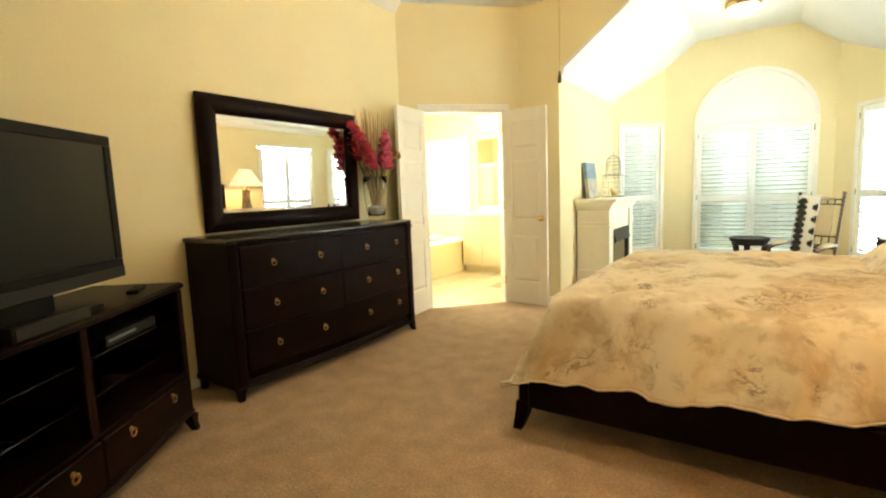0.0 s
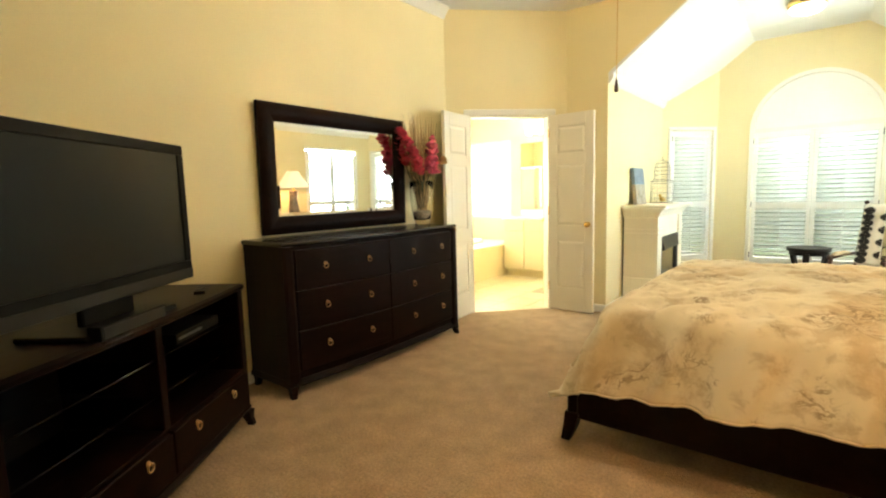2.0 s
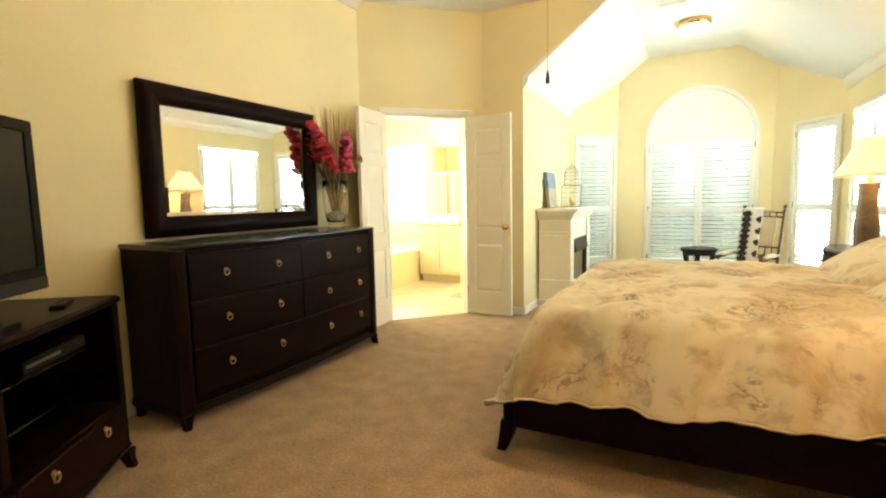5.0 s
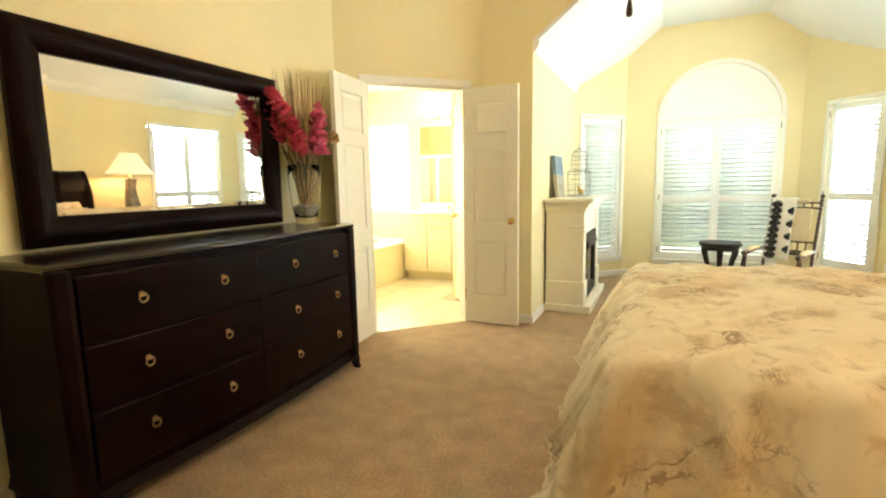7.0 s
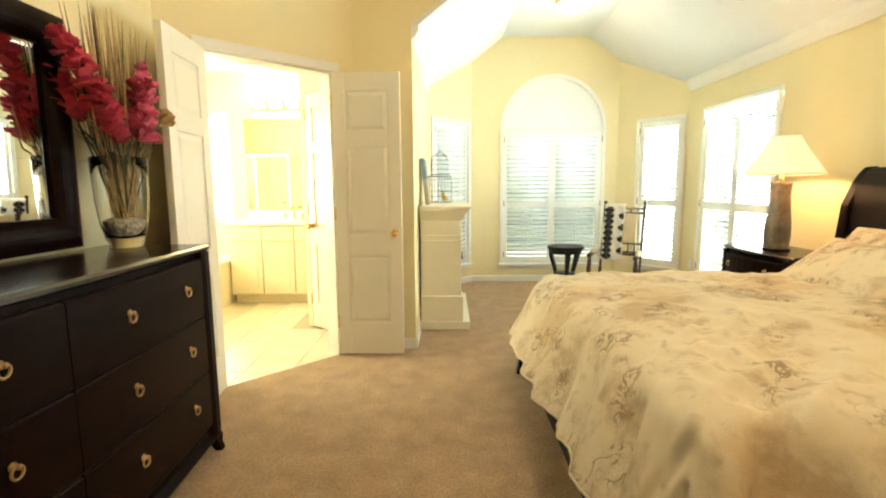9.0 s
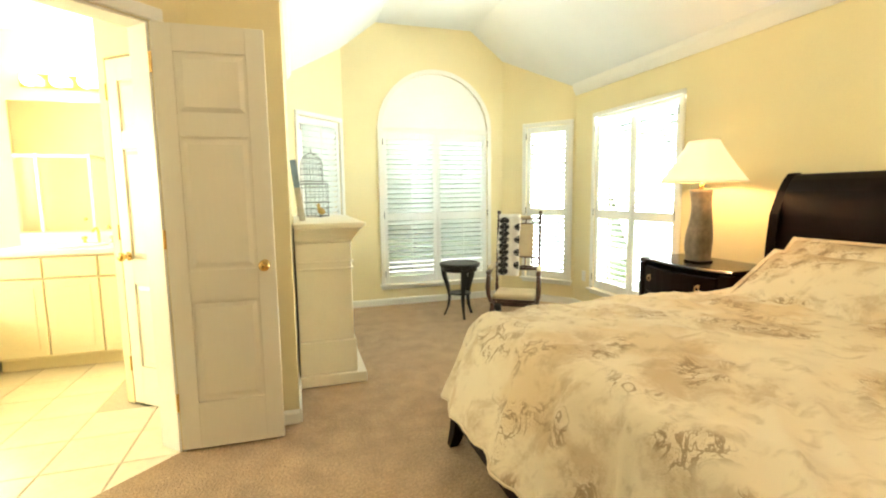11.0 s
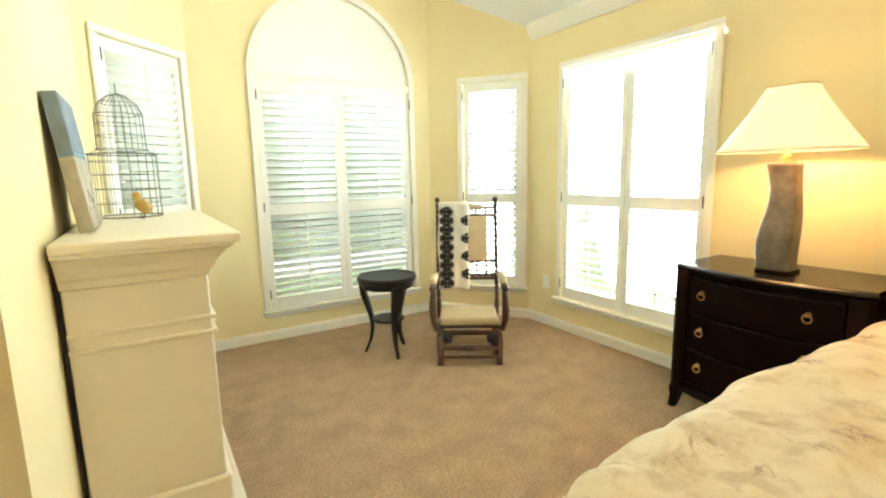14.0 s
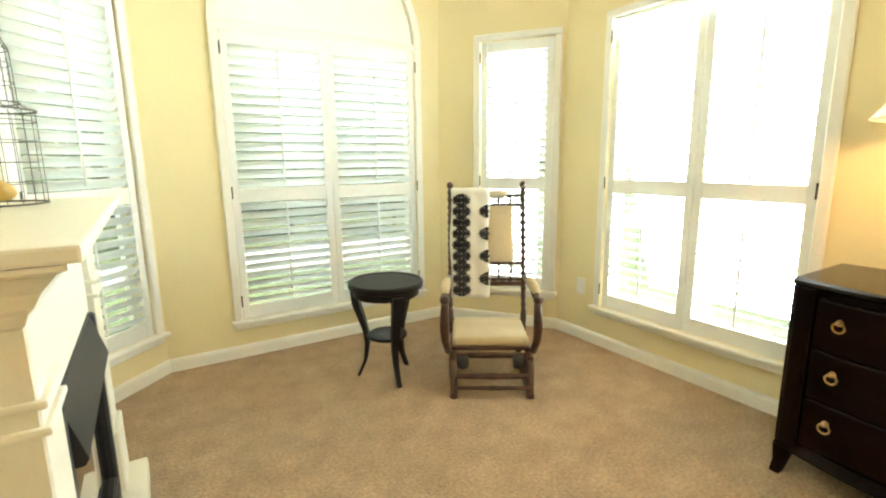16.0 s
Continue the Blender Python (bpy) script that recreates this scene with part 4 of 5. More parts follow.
def inside(p, reach):
    """Keeps a stem within the glass up to the rim."""
    r = math.hypot(p.x, p.y)
    lim = 0.045 + 0.10 * min(p.z, 0.36) if p.z < 0.40 else reach
    return p if r < lim else Vector((p.x * lim / r, p.y * lim / r, p.z))


for k in range(120):
    a = rng.uniform(0, 2 * math.pi)
    r = rng.uniform(0.04, 0.22)
    hgt = rng.uniform(0.55, 1.0)
    pts = curve_pts((rng.uniform(-.03, .03), rng.uniform(-.03, .03), 0.06), (max(-0.15, 0.5 * r * math.cos(a)), r * math.sin(a), hgt), (0.012 * math.cos(a), 0.02 * math.sin(a), 0))
    pts = [inside(p, 9.0) for p in pts]
    part("dried_stalk", tube(bmesh.new(), pts, [0.0016] * 6 + [0.0020, 0.0032, 0.0034, 0.0022, 0.0006], 5), DRY if k % 4 else STEM, vase)
for k in range(18):
    a = rng.uniform(0, 2 * math.pi)
    bm = bmesh.new()
    base = Vector((0.03 * math.cos(a), 0.03 * math.sin(a), 0.28))
    tip = base + Vector((0.12 * math.cos(a), 0.17 * math.sin(a), rng.uniform(0.05, 0.24)))
    mid_ = base.lerp(tip, 0.55) + Vector((0, 0, 0.05))
    w = Vector((-math.sin(a), math.cos(a), 0)) * 0.009
    v = [bm.verts.new(p) for p in (base - w * 0.5, base + w * 0.5, mid_ + w, mid_ - w, tip)]
    bm.faces.new((v[0], v[1], v[2], v[3]))
    bm.faces.new((v[3], v[2], v[4]))
    part("leaf", bm, STEM, vase)

# ---------------------------------------------------------------- bedside lamp
LX, LY, LZ = 2.38, 4.675, 0.765
lamp_ = thing("table_lamp", "lit table lamp with cream shade and wavy grey ceramic base", "lamp", (LX, LY, LZ))


def rrect(a, b, n=32, p=5.0):
    o = []
    for k in range(n):
        t = 2 * math.pi * k / n
        c, s = math.cos(t), math.sin(t)
        q = (abs(c) ** p + abs(s) ** p) ** (-1 / p)
        o.append((a * c * q, b * s * q))
    return o


CERAMIC = mat("grey_wavy_ceramic", (0.20, 0.165, 0.125), 0.4, grain=0.2, scale=30, bump=0.004, blotch=0.35, blotch_scale=9, bump_scale=14)
SHADE = glow("cream_lampshade", (1.0, 0.76, 0.42), 0.30)
SHADE.node_tree.nodes["Principled BSDF"].inputs["Base Color"].default_value = (0.60, 0.48, 0.31, 1)
rows = []
for k in range(25):
    t = k / 24
    sh = 0.012 * math.sin(2 * math.pi * t * 1.05 + 0.4)
    a = 0.062 + 0.010 * math.sin(math.pi * (t * 1.9 + 0.05)) + (0.006 if k < 1 else 0)
    o = [(x + 0.4 * sh, y + sh) for x, y in rrect(a * 0.92, a, 28, 7)]
    rows.append((o, 0.012 + 0.483 * t))
part("base", loft(bmesh.new(), rows), CERAMIC, lamp_, "wavy grey-brown ceramic body", True)
part("foot", loft(bmesh.new(), [(rrect(0.068, 0.074, 28, 7), 0), (rrect(0.068, 0.074, 28, 7), 0.0125)]), ESPRESSO, lamp_)
part("neck", lathe(bmesh.new(), [(0.016, 0.4955), (0.016, 0.53), (0.010, 0.535), (0.010, 0.60)], 16), BRASS, lamp_, "brass neck", True)
bm = bmesh.new()
prof = []
for k in range(11):
    t = k / 10
    f = (1 - t) ** 1.12
    prof.append((rrect(0.072 + 0.128 * f, 0.092 + 0.176 * f, 40, 3.2), 0.545 + 0.275 * t))
rings = [[bm.verts.new((x, y, z)) for x, y in o] for o, z in prof]
for a, b in zip(rings, rings[1:]):
    for k in range(40):
        bm.faces.new((a[k], a[(k + 1) % 40], b[(k + 1) % 40], b[k]))
sh_ = part("shade", bm, SHADE, lamp_, "cream fabric shade, glowing warm", True)
sh_.modifiers.new("thick", 'SOLIDIFY').thickness = 0.002
bm = bmesh.new()
for i, zz in ((0, 0.545), (10, 0.82)):
    tube(bm, [(x, y, zz) for x, y in prof[i][0]], 0.003, 6, True)
part("shade_trim", bm, mat("shade_trim", (0.72, 0.55, 0.34), 0.7, grain=0.05), lamp_)

# unseen pair assumed on the other side of the bed, added to carry warm fill
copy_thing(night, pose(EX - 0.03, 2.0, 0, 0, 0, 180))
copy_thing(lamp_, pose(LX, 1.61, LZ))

# ---------------------------------------------------------------- electric fireplace with mantel
FX, FY0, FY1 = AX + 0.012, 5.155, 6.40
fire = thing("fireplace", "white wooden mantel with a black electric fireplace insert", "fireplace", (FX, (FY0 + FY1) / 2, 0))
HW = (FY1 - FY0) / 2
MANTEL = mat("mantel_paint", (0.83, 0.79, 0.66), 0.38, grain=0.015, scale=60, blotch=0.03)
part("mantel_shelf", B((0.0, -HW, 1.052), (0.445, HW, 1.08), 0.006, 2), MANTEL, fire)
crown = [(0.355, -0.0), (0.362, 0.02), (0.372, 0.03), (0.385, 0.055), (0.41, 0.085), (0.425, 0.092), (0.425, 0.10)]
rows = []
for d, z in crown:
    e = d - 0.355
    rows.append(([(0.002, -HW + 0.075 - e), (d, -HW + 0.075 - e), (d, HW - 0.075 + e), (0.002, HW - 0.075 + e)], 0.951 + z))
part("crown", loft(bmesh.new(), rows), MANTEL, fire)
BW = HW - 0.08
for s in (-1, 1):
    y0, y1 = sorted((s * BW, s * (BW - 0.16)))
    part("pilaster", B((0.004, y0, 0.30), (0.355, y1, 0.95), 0.004), MANTEL, fire)
    part("pilaster_base", B((0.003, y0 - 0.012, 0.075), (0.37, y1 + 0.012, 0.299), 0.006), MANTEL, fire)
    ym0, ym1 = y0 - 0.008, y1 + 0.008
    part("pilaster_moulding", B((0.003, ym0, 0.77), (0.367, ym1, 0.785), 0.005, 2), MANTEL, fire)
    part("pilaster_moulding", B((0.003, ym0, 0.815), (0.367, ym1, 0.83), 0.005, 2), MANTEL, fire)
part("frieze", B((0.004, -BW + 0.161, 0.73), (0.335, BW - 0.161, 0.9505), 0.004), MANTEL, fire)
part("plinth", B((0.001, -HW + 0.05, 0.0), (0.43, HW - 0.05, 0.074), 0.01, 2), MANTEL, fire)
IW = BW - 0.162
bm = bmesh.new()
for lo, hi in (((0.28, -IW, 0.075), (0.352, -IW + 0.05, 0.728)), ((0.28, IW - 0.05, 0.075), (0.352, IW, 0.728)),
               ((0.28, -IW + 0.0505, 0.075), (0.352, IW - 0.0505, 0.17))):
    box(bm, lo, hi, 0.008)
part("firebox_frame", bm, BLACK, fire, "black metal firebox surround")
part("hood", prism(bmesh.new(), [(0.30, 0.728), (0.340, 0.728), (0.376, 0.60), (0.368, 0.585), (0.30, 0.585)], 2 * IW - 0.102, pose(0, -IW + 0.051, 0)), BLACK, fire, "sloping black metal hood")
part("firebox", B((0.05, -IW + 0.052, 0.172), (0.298, IW - 0.052, 0.583)), BLACK, fire, "dark firebox")
part("glass_front", B((0.325, -IW + 0.051, 0.171), (0.329, IW - 0.051, 0.584)), GLASS, fire)
for k in range(5):
    part("vent_slat", B((0.353, -IW + 0.08, 0.085 + 0.016 * k), (0.357, IW - 0.08, 0.093 + 0.016 * k), 0.001), BLACK, fire)
# Shade in the gap between mantel and wall, put in as a black strip.
part("gap_shade_strip", B((-0.0045, -BW, 0.0), (-0.0008, BW, 1.05)), BLACK, fire, "black strip for the shaded gap behind the mantel")

art = thing("canvas_picture", "unframed beach canvas, blue sky over pale sand, leaning on the wall", "picture")
art.matrix_basis = Matrix.Translation((-0.232, 5.625, 1.0805)) @ pose(0, 0, 0, 0, -6.5, 0)
SKYB = mat("painted_sky", (0.20, 0.27, 0.34), 0.7, grain=0.1, scale=20, blotch=0.25, blotch_scale=5)
SAND = mat("painted_sand", (0.40, 0.36, 0.28), 0.7, grain=0.1, scale=30, blotch=0.2, blotch_scale=6)
SEA = mat("painted_sea", (0.16, 0.26, 0.34), 0.7, grain=0.2, scale=12, stretch=(1, 0.2, 1))
part("canvas_sand", B((-0.0, -0.18, 0.0), (0.040, 0.18, 0.225), 0.003), SAND, art, "painted pale sand")
part("canvas_sea", B((0.0, -0.18, 0.2255), (0.040, 0.18, 0.24), 0.001), SEA, art, "painted line of sea")
part("canvas_sky", B((0.0, -0.18, 0.2405), (0.040, 0.18, 0.41), 0.003), SKYB, art, "painted blue sky")
GRASSP = mat("painted_grass", (0.30, 0.28, 0.20), 0.8, grain=0.2)
for k in range(7):
    part("painted_grass", B((0.0402, -0.15 + 0.043 * k, 0.06 + 0.022 * (k % 3)), (0.0416, -0.125 + 0.043 * k, 0.075 + 0.03 * (k % 2) + 0.022 * (k % 3))), GRASSP, art)

cage = thing("bird_cage", "ornamental grey wire bird cage with a domed top", "bird cage", (-0.115, 6.15, 1.08))
WIRE = mat("grey_wire", (0.16, 0.155, 0.14), 0.5, 0.6, grain=0.2, scale=80)


def ring(r, z, rad=0.002):
    return tube(bmesh.new(), [(r * math.cos(2 * math.pi * k / 32), r * math.sin(2 * math.pi * k / 32), z) for k in range(32)], rad, 5, True)


for r, z, rad in ((0.125, 0.003, 0.003), (0.125, 0.06, 0.0014), (0.125, 0.12, 0.0014), (0.125, 0.18, 0.0014), (0.125, 0.235, 0.0014), (0.128, 0.265, 0.003), (0.095, 0.285, 0.002),
                  (0.088, 0.34, 0.0014), (0.088, 0.39, 0.0014), (0.086, 0.43, 0.0018), (0.07, 0.475, 0.0014)):
    part("hoop", ring(r, z, rad), WIRE, cage)
for k in range(22):
    a = 2 * math.pi * k / 22
    c, s = math.cos(a), math.sin(a)
    pts = [(0.125 * c, 0.125 * s, 0), (0.125 * c, 0.125 * s, 0.265), (0.09 * c, 0.09 * s, 0.285), (0.088 * c, 0.088 * s, 0.43), (0.07 * c, 0.07 * s, 0.475), (0.035 * c, 0.035 * s, 0.505), (0.004 * c, 0.004 * s, 0.515)]
    part("wire", tube(bmesh.new(), pts, 0.0011, 5), WIRE, cage)
part("hanging_loop", tube(bmesh.new(), [(0, 0.018 * math.sin(2 * math.pi * k / 14), 0.535 - 0.02 * math.cos(2 * math.pi * k / 14)) for k in range(14)], 0.002, 5, True), WIRE, cage)

bird = thing("bird_figurine", "small yellow ceramic bird figurine on the mantel", "figurine", (-0.065, 5.95, 1.0805), 215)
YEL = mat("yellow_glaze", (0.50, 0.30, 0.05), 0.4, grain=0.2, scale=30, blotch=0.2, blotch_scale=20)
bm = bmesh.new()
bmesh.ops.create_icosphere(bm, subdivisions=3, radius=1.0)
for v in bm.verts:
    x, y, z = v.co
    tail = max(0, -x - 0.2) ** 2
    v.co = Vector((x * 0.030 - tail * 0.022 + z * 0.006, y * 0.025 * (1 - 0.6 * tail), 0.052 + z * 0.031 - x * -0.006 - tail * 0.004))
part("body", bm, YEL, bird, smooth=True)
bm = bmesh.new()
bmesh.ops.create_icosphere(bm, subdivisions=2, radius=0.0165, matrix=Matrix.Translation((0.020, 0, 0.094)))
part("head", bm, YEL, bird, smooth=True)
part("beak", lathe(bmesh.new(), [(0.0045, 0), (0.0, 0.014)], 8, (0.034, 0, 0.094), pose(0, 0, 0, 0, 90, 0)), BRONZE, bird)
for s in (-1, 1):
    part("leg", tube(bmesh.new(), [(0.002, s * 0.008, 0.022), (0.004, s * 0.009, 0.003), (0.012, s * 0.011, 0.002)], 0.0022, 5), BLACK, bird)

# ---------------------------------------------------------------- side table
tab = thing("side_table", "round two-tier black wooden side table on three sabre legs", "side table", (1.318, 6.62, 0))
TB = mat("black_stained_wood", (0.010, 0.008, 0.007), 0.42, grain=0.3, scale=30, blotch=0.3, blotch_scale=5, coat=0.0)
TB.node_tree.nodes["Principled BSDF"].inputs["Specular IOR Level"].default_value = 0.3
part("tabletop", lathe(bmesh.new(), [(0.0, 0.515), (0.19, 0.515), (0.2, 0.519), (0.205, 0.53), (0.205, 0.548), (0.2, 0.556), (0.185, 0.556), (0.182, 0.551), (0.0, 0.551)], 40), TB, tab, smooth=False)
part("apron", lathe(bmesh.new(), [(0.175, 0.475), (0.18, 0.48), (0.18, 0.515), (0.17, 0.5149)], 40), TB, tab)
part("lower_shelf", lathe(bmesh.new(), [(0.0, 0.235), (0.108, 0.235), (0.113, 0.243), (0.108, 0.252), (0.0, 0.252)], 32), TB, tab)
for k in range(3):
    a = radians(-95 + 120 * k)
    c, s = math.cos(a), math.sin(a)
    pts = [(0.172, 0.50), (0.166, 0.42), (0.140, 0.34), (0.118, 0.26), (0.112, 0.19), (0.125, 0.10), (0.152, 0.035), (0.168, 0.0)]
    wds = [0.030, 0.028, 0.024, 0.020, 0.017, 0.014, 0.012, 0.012]
    bm = bmesh.new()
    rings = []
    for (r, z), w in zip(pts, wds):
        rings.append([bm.verts.new((c * (r + dx * w) - s * dy * w, s * (r + dx * w) + c * dy * w, z)) for dx, dy in ((-.7, -1), (.7, -1), (.7, 1), (-.7, 1))])
    for a_, b_ in zip(rings, rings[1:]):
        for q in range(4):
            bm.faces.new((a_[q], a_[(q + 1) % 4], b_[(q + 1) % 4], b_[q]))
    bm.faces.new(rings[0])
    bm.faces.new(rings[-1])
    part("leg", bm, TB, tab)

# ---------------------------------------------------------------- platform rocker
TURNED = mat("walnut_turned_wood", (0.060, 0.022, 0.010), 0.36, grain=0.35, scale=25, blotch=0.3, blotch_scale=6, coat=0.25)
CLOTH = mat("tan_upholstery", (0.56, 0.45, 0.27), 0.85, grain=0.08, scale=180, bump=0.001, blotch=0.08, blotch_scale=6)
chair = thing("rocking_chair", "antique platform rocker with spool-turned frame and tan upholstery", "chair", (1.645, 6.09, 0), -33.5)


def spool(p0, p1, r, beads, seg=10):
    """A bobbin-turned rod."""
    n = beads * 4
    p0, p1 = Vector(p0), Vector(p1)
    return tube(bmesh.new(), [p0.lerp(p1, k / n) for k in range(n + 1)], [r * (0.62 + 0.38 * abs(math.sin(math.pi * k / 4))) for k in range(n + 1)], seg)


for s in (-1, 1):
    foot0, foot1 = (s * 0.195, 0.0, 0.022), (s * 0.195, 0.50, 0.022)
    part("base_runner", tube(bmesh.new(), [(s * 0.195, -0.02, 0.022), foot0, foot1, (s * 0.195, 0.53, 0.022)], [0.016, 0.021, 0.021, 0.016], 8), TURNED, chair)
    part("base_post", tube(bmesh.new(), [(s * 0.195, 0.0, 0.0), (s * 0.195, 0.01, 0.05), (s * 0.197, 0.05, 0.13), (s * 0.20, 0.10, 0.20)], [0.022, 0.018, 0.024, 0.018], 10), TURNED, chair, smooth=True)
    part("base_post", tube(bmesh.new(), [(s * 0.195, 0.50, 0.0), (s * 0.195, 0.48, 0.06), (s * 0.197, 0.44, 0.16), (s * 0.20, 0.40, 0.20)], [0.022, 0.018, 0.024, 0.018], 10), TURNED, chair, smooth=True)
    pts = [(s * 0.20, 0.06 + 0.42 * k / 8, 0.195 + 0.012 * math.cos(math.pi * (k - 4) / 4)) for k in range(9)]
    part("rocker", tube(bmesh.new(), pts, 0.017, 8), TURNED, chair)
    part("spring", lathe(bmesh.new(), [(0.0, -0.034), (0.034, -0.03), (0.042, 0), (0.034, 0.03), (0.0, 0.034)], 14, (s * 0.148, 0.10, 0.155), pose(0, 0, 0, 0, 90, 0)), BLACK, chair, "black iron spring", True)
    # back post, raked
    part("back_post", spool((s * 0.213, 0.43, 0.30), (s * 0.213, 0.565, 1.03), 0.017, 17), TURNED, chair, smooth=True)
    part("post_foot", tube(bmesh.new(), [(s * 0.205, 0.40, 0.20), (s * 0.213, 0.432, 0.31)], 0.018, 10), TURNED, chair)
    bm = bmesh.new()
    bmesh.ops.create_icosphere(bm, subdivisions=2, radius=0.021, matrix=Matrix.Translation((s * 0.213, 0.569, 1.05)))
    part("finial", bm, TURNED, chair, smooth=True)
    # arm
    part("arm_post", tube(bmesh.new(), [(s * 0.222, 0.125, 0.20), (s * 0.238, 0.10, 0.27), (s * 0.242, 0.095, 0.34), (s * 0.240, 0.11, 0.43), (s * 0.238, 0.12, 0.485)], [0.019, 0.021, 0.026, 0.022, 0.018], 10), TURNED, chair, smooth=True)
    part("arm_rail", tube(bmesh.new(), [(s * 0.238, 0.10, 0.49), (s * 0.236, 0.28, 0.512), (s * 0.22, 0.462, 0.52)], [0.024, 0.02, 0.016], 10), TURNED, chair, smooth=True)
    part("arm_pad", tube(bmesh.new(), [(s * 0.238, 0.135, 0.508), (s * 0.237, 0.2, 0.522), (s * 0.233, 0.31, 0.528), (s * 0.228, 0.37, 0.524)], [0.018, 0.027, 0.027, 0.018], 10), CLOTH, chair, "tan padded arm", True)
    bm = bmesh.new()
    bmesh.ops.create_icosphere(bm, subdivisions=2, radius=0.027, matrix=Matrix.Translation((s * 0.238, 0.092, 0.492)))
    part("arm_knob", bm, TURNED, chair, smooth=True)
for y, z, r in ((0.0, 0.055, 0.012), (0.03, 0.105, 0.016), (0.44, 0.14, 0.014), (0.10, 0.195, 0.012), (0.14, 0.165, 0.010)):
    part("stretcher", tube(bmesh.new(), [(-0.195, y, z), (-0.05, y, z), (0.0, y, z), (0.05, y, z), (0.195, y, z)], [r * 0.8, r, r * 1.15, r, r * 0.8], 8), TURNED, chair)
bm = B((-0.20, 0.12, 0.226), (0.20, 0.46, 0.278), 0.022, 3)
for v in bm.verts:
    if v.co.z > 0.27:
        v.co.z += 0.012 * (1 - (v.co.x / 0.2) ** 2)
part("seat", bm, CLOTH, chair, "tan upholstered seat", True)
part("seat_rail", B((-0.205, 0.116, 0.21), (0.205, 0.465, 0.226), 0.004), TURNED, chair)
by = lambda z: 0.43 + (z - 0.30) * 0.185
for z, n in ((0.505, 9), (0.60, 9), (0.935, 9), (0.985, 9)):
    part("back_rail", spool((-0.205, by(z), z), (0.205, by(z), z), 0.011, n), TURNED, chair, smooth=True)
part("back_rail", tube(bmesh.new(), [(-0.205, by(0.48), 0.48), (0.205, by(0.48), 0.48)], 0.014, 8), TURNED, chair)
for x in (-0.14, -0.07, 0.0, 0.07, 0.14):
    part("spindle", spool((x, by(0.505), 0.505), (x, by(0.60), 0.60), 0.008, 4), TURNED, chair, smooth=True)
    part("spindle", spool((x, by(0.935), 0.935), (x, by(0.985), 0.985), 0.008, 3), TURNED, chair, smooth=True)
bm = bmesh.new()
box(bm, (-0.15, -0.018, 0.0), (0.15, 0.012, 0.33), 0.012, 2)
bmesh.ops.transform(bm, matrix=pose(0, by(0.605), 0.605, -10.5), verts=bm.verts[:])
part("back_cushion", bm, CLOTH, chair, "tan upholstered back panel", True)
part("head_roll", tube(bmesh.new(), [(-0.12, by(1.0) - 0.005, 1.0), (-0.10, by(1.0) - 0.005, 1.0), (0.10, by(1.0) - 0.005, 1.0), (0.12, by(1.0) - 0.005, 1.0)], [0.014, 0.022, 0.022, 0.014], 12), CLOTH, chair, "tan padded headrest", True)

# runner over the back of the chair
run_ = thing("chair_runner", "white cloth runner with black scroll embroidery hung over the chair back", "textile", (1.645, 6.09, 0), -33.5)
WHITECL = mat("white_linen", (0.74, 0.71, 0.62), 0.85, grain=0.05, scale=200, bump=0.0008)
BLKCL = mat("black_embroidery", (0.02, 0.018, 0.018), 0.8, grain=0.2, scale=80)
RX0, RX1 = -0.210, 0.012
bm = bmesh.new()
n, g = 26, []
for i in range(n + 1):
    t = i / n
    z = 0.41 + 0.615 * t
    row = []
    for j in range(13):
        x = RX0 + (RX1 - RX0) * j / 12 + 0.006 * math.sin(9 * t)
        row.append(bm.verts.new((x, by(z) - 0.034 - 0.004 * math.sin(18 * t + 0.8 * j) - 0.004 * math.sin(j * 1.4), z)))
    g.append(row)
row = [bm.verts.new((v.co.x, by(1.03) + 0.02, 1.035)) for v in g[-1]]
g.append(row)
g.append([bm.verts.new((v.co.x, by(0.9) + 0.035, 0.88)) for v in row])
for a, b in zip(g, g[1:]):
    for k in range(12):
        bm.faces.new((a[k], a[k + 1], b[k + 1], b[k]))
cl = part("cloth", bm, WHITECL, run_, smooth=True)
cl.modifiers.new("thick", 'SOLIDIFY').thickness = 0.003


def motif(xc, zc, s, mir):
    """A scroll motif in raised black stitching."""
    bm = bmesh.new()
    f = lambda u, v: (xc + mir * u * s, by(zc + v * s) - 0.0405 - 0.004 * math.sin(18 * ((zc + v * s) - 0.41) / 0.615), zc + v * s)
    for sg in (-1, 1):
        spiral = [f(0.02 + (0.5 - 0.09 * k) * abs(math.cos(k * 0.62)) * 0.9, sg * (0.12 + 0.30 * math.sin(k * 0.62 + 0.2) * (1 - 0.08 * k))) for k in range(9)]
        tube(bm, spiral, [0.004, 0.0055, 0.006, 0.006, 0.0055, 0.005, 0.005, 0.0045, 0.003], 5)
        tube(bm, [f(0.0, 0), f(0.3, sg * 0.10), f(0.62, sg * 0.06)], [0.005, 0.007, 0.003], 5)
    tube(bm, [f(-0.1, 0), f(0.2, 0), f(0.75, 0)], [0.004, 0.009, 0.003], 5)
    for uu, vv, rr in ((0.30, 0.26, 0.11), (0.30, -0.26, 0.11), (0.12, 0.36, 0.09), (0.12, -0.36, 0.09), (0.55, 0.17, 0.07), (0.55, -0.17, 0.07), (0.15, 0.0, 0.10)):
        tube(bm, [f(uu + rr * math.cos(q), vv + rr * math.sin(q)) for q in (6.283 * i / 9 for i in range(9))], 0.0042, 4, True)
    tube(bm, [f(0.0, -0.42), f(0.1, -0.2), f(0.02, 0), f(0.1, 0.2), f(0.0, 0.42)], 0.0045, 5)
    return bm


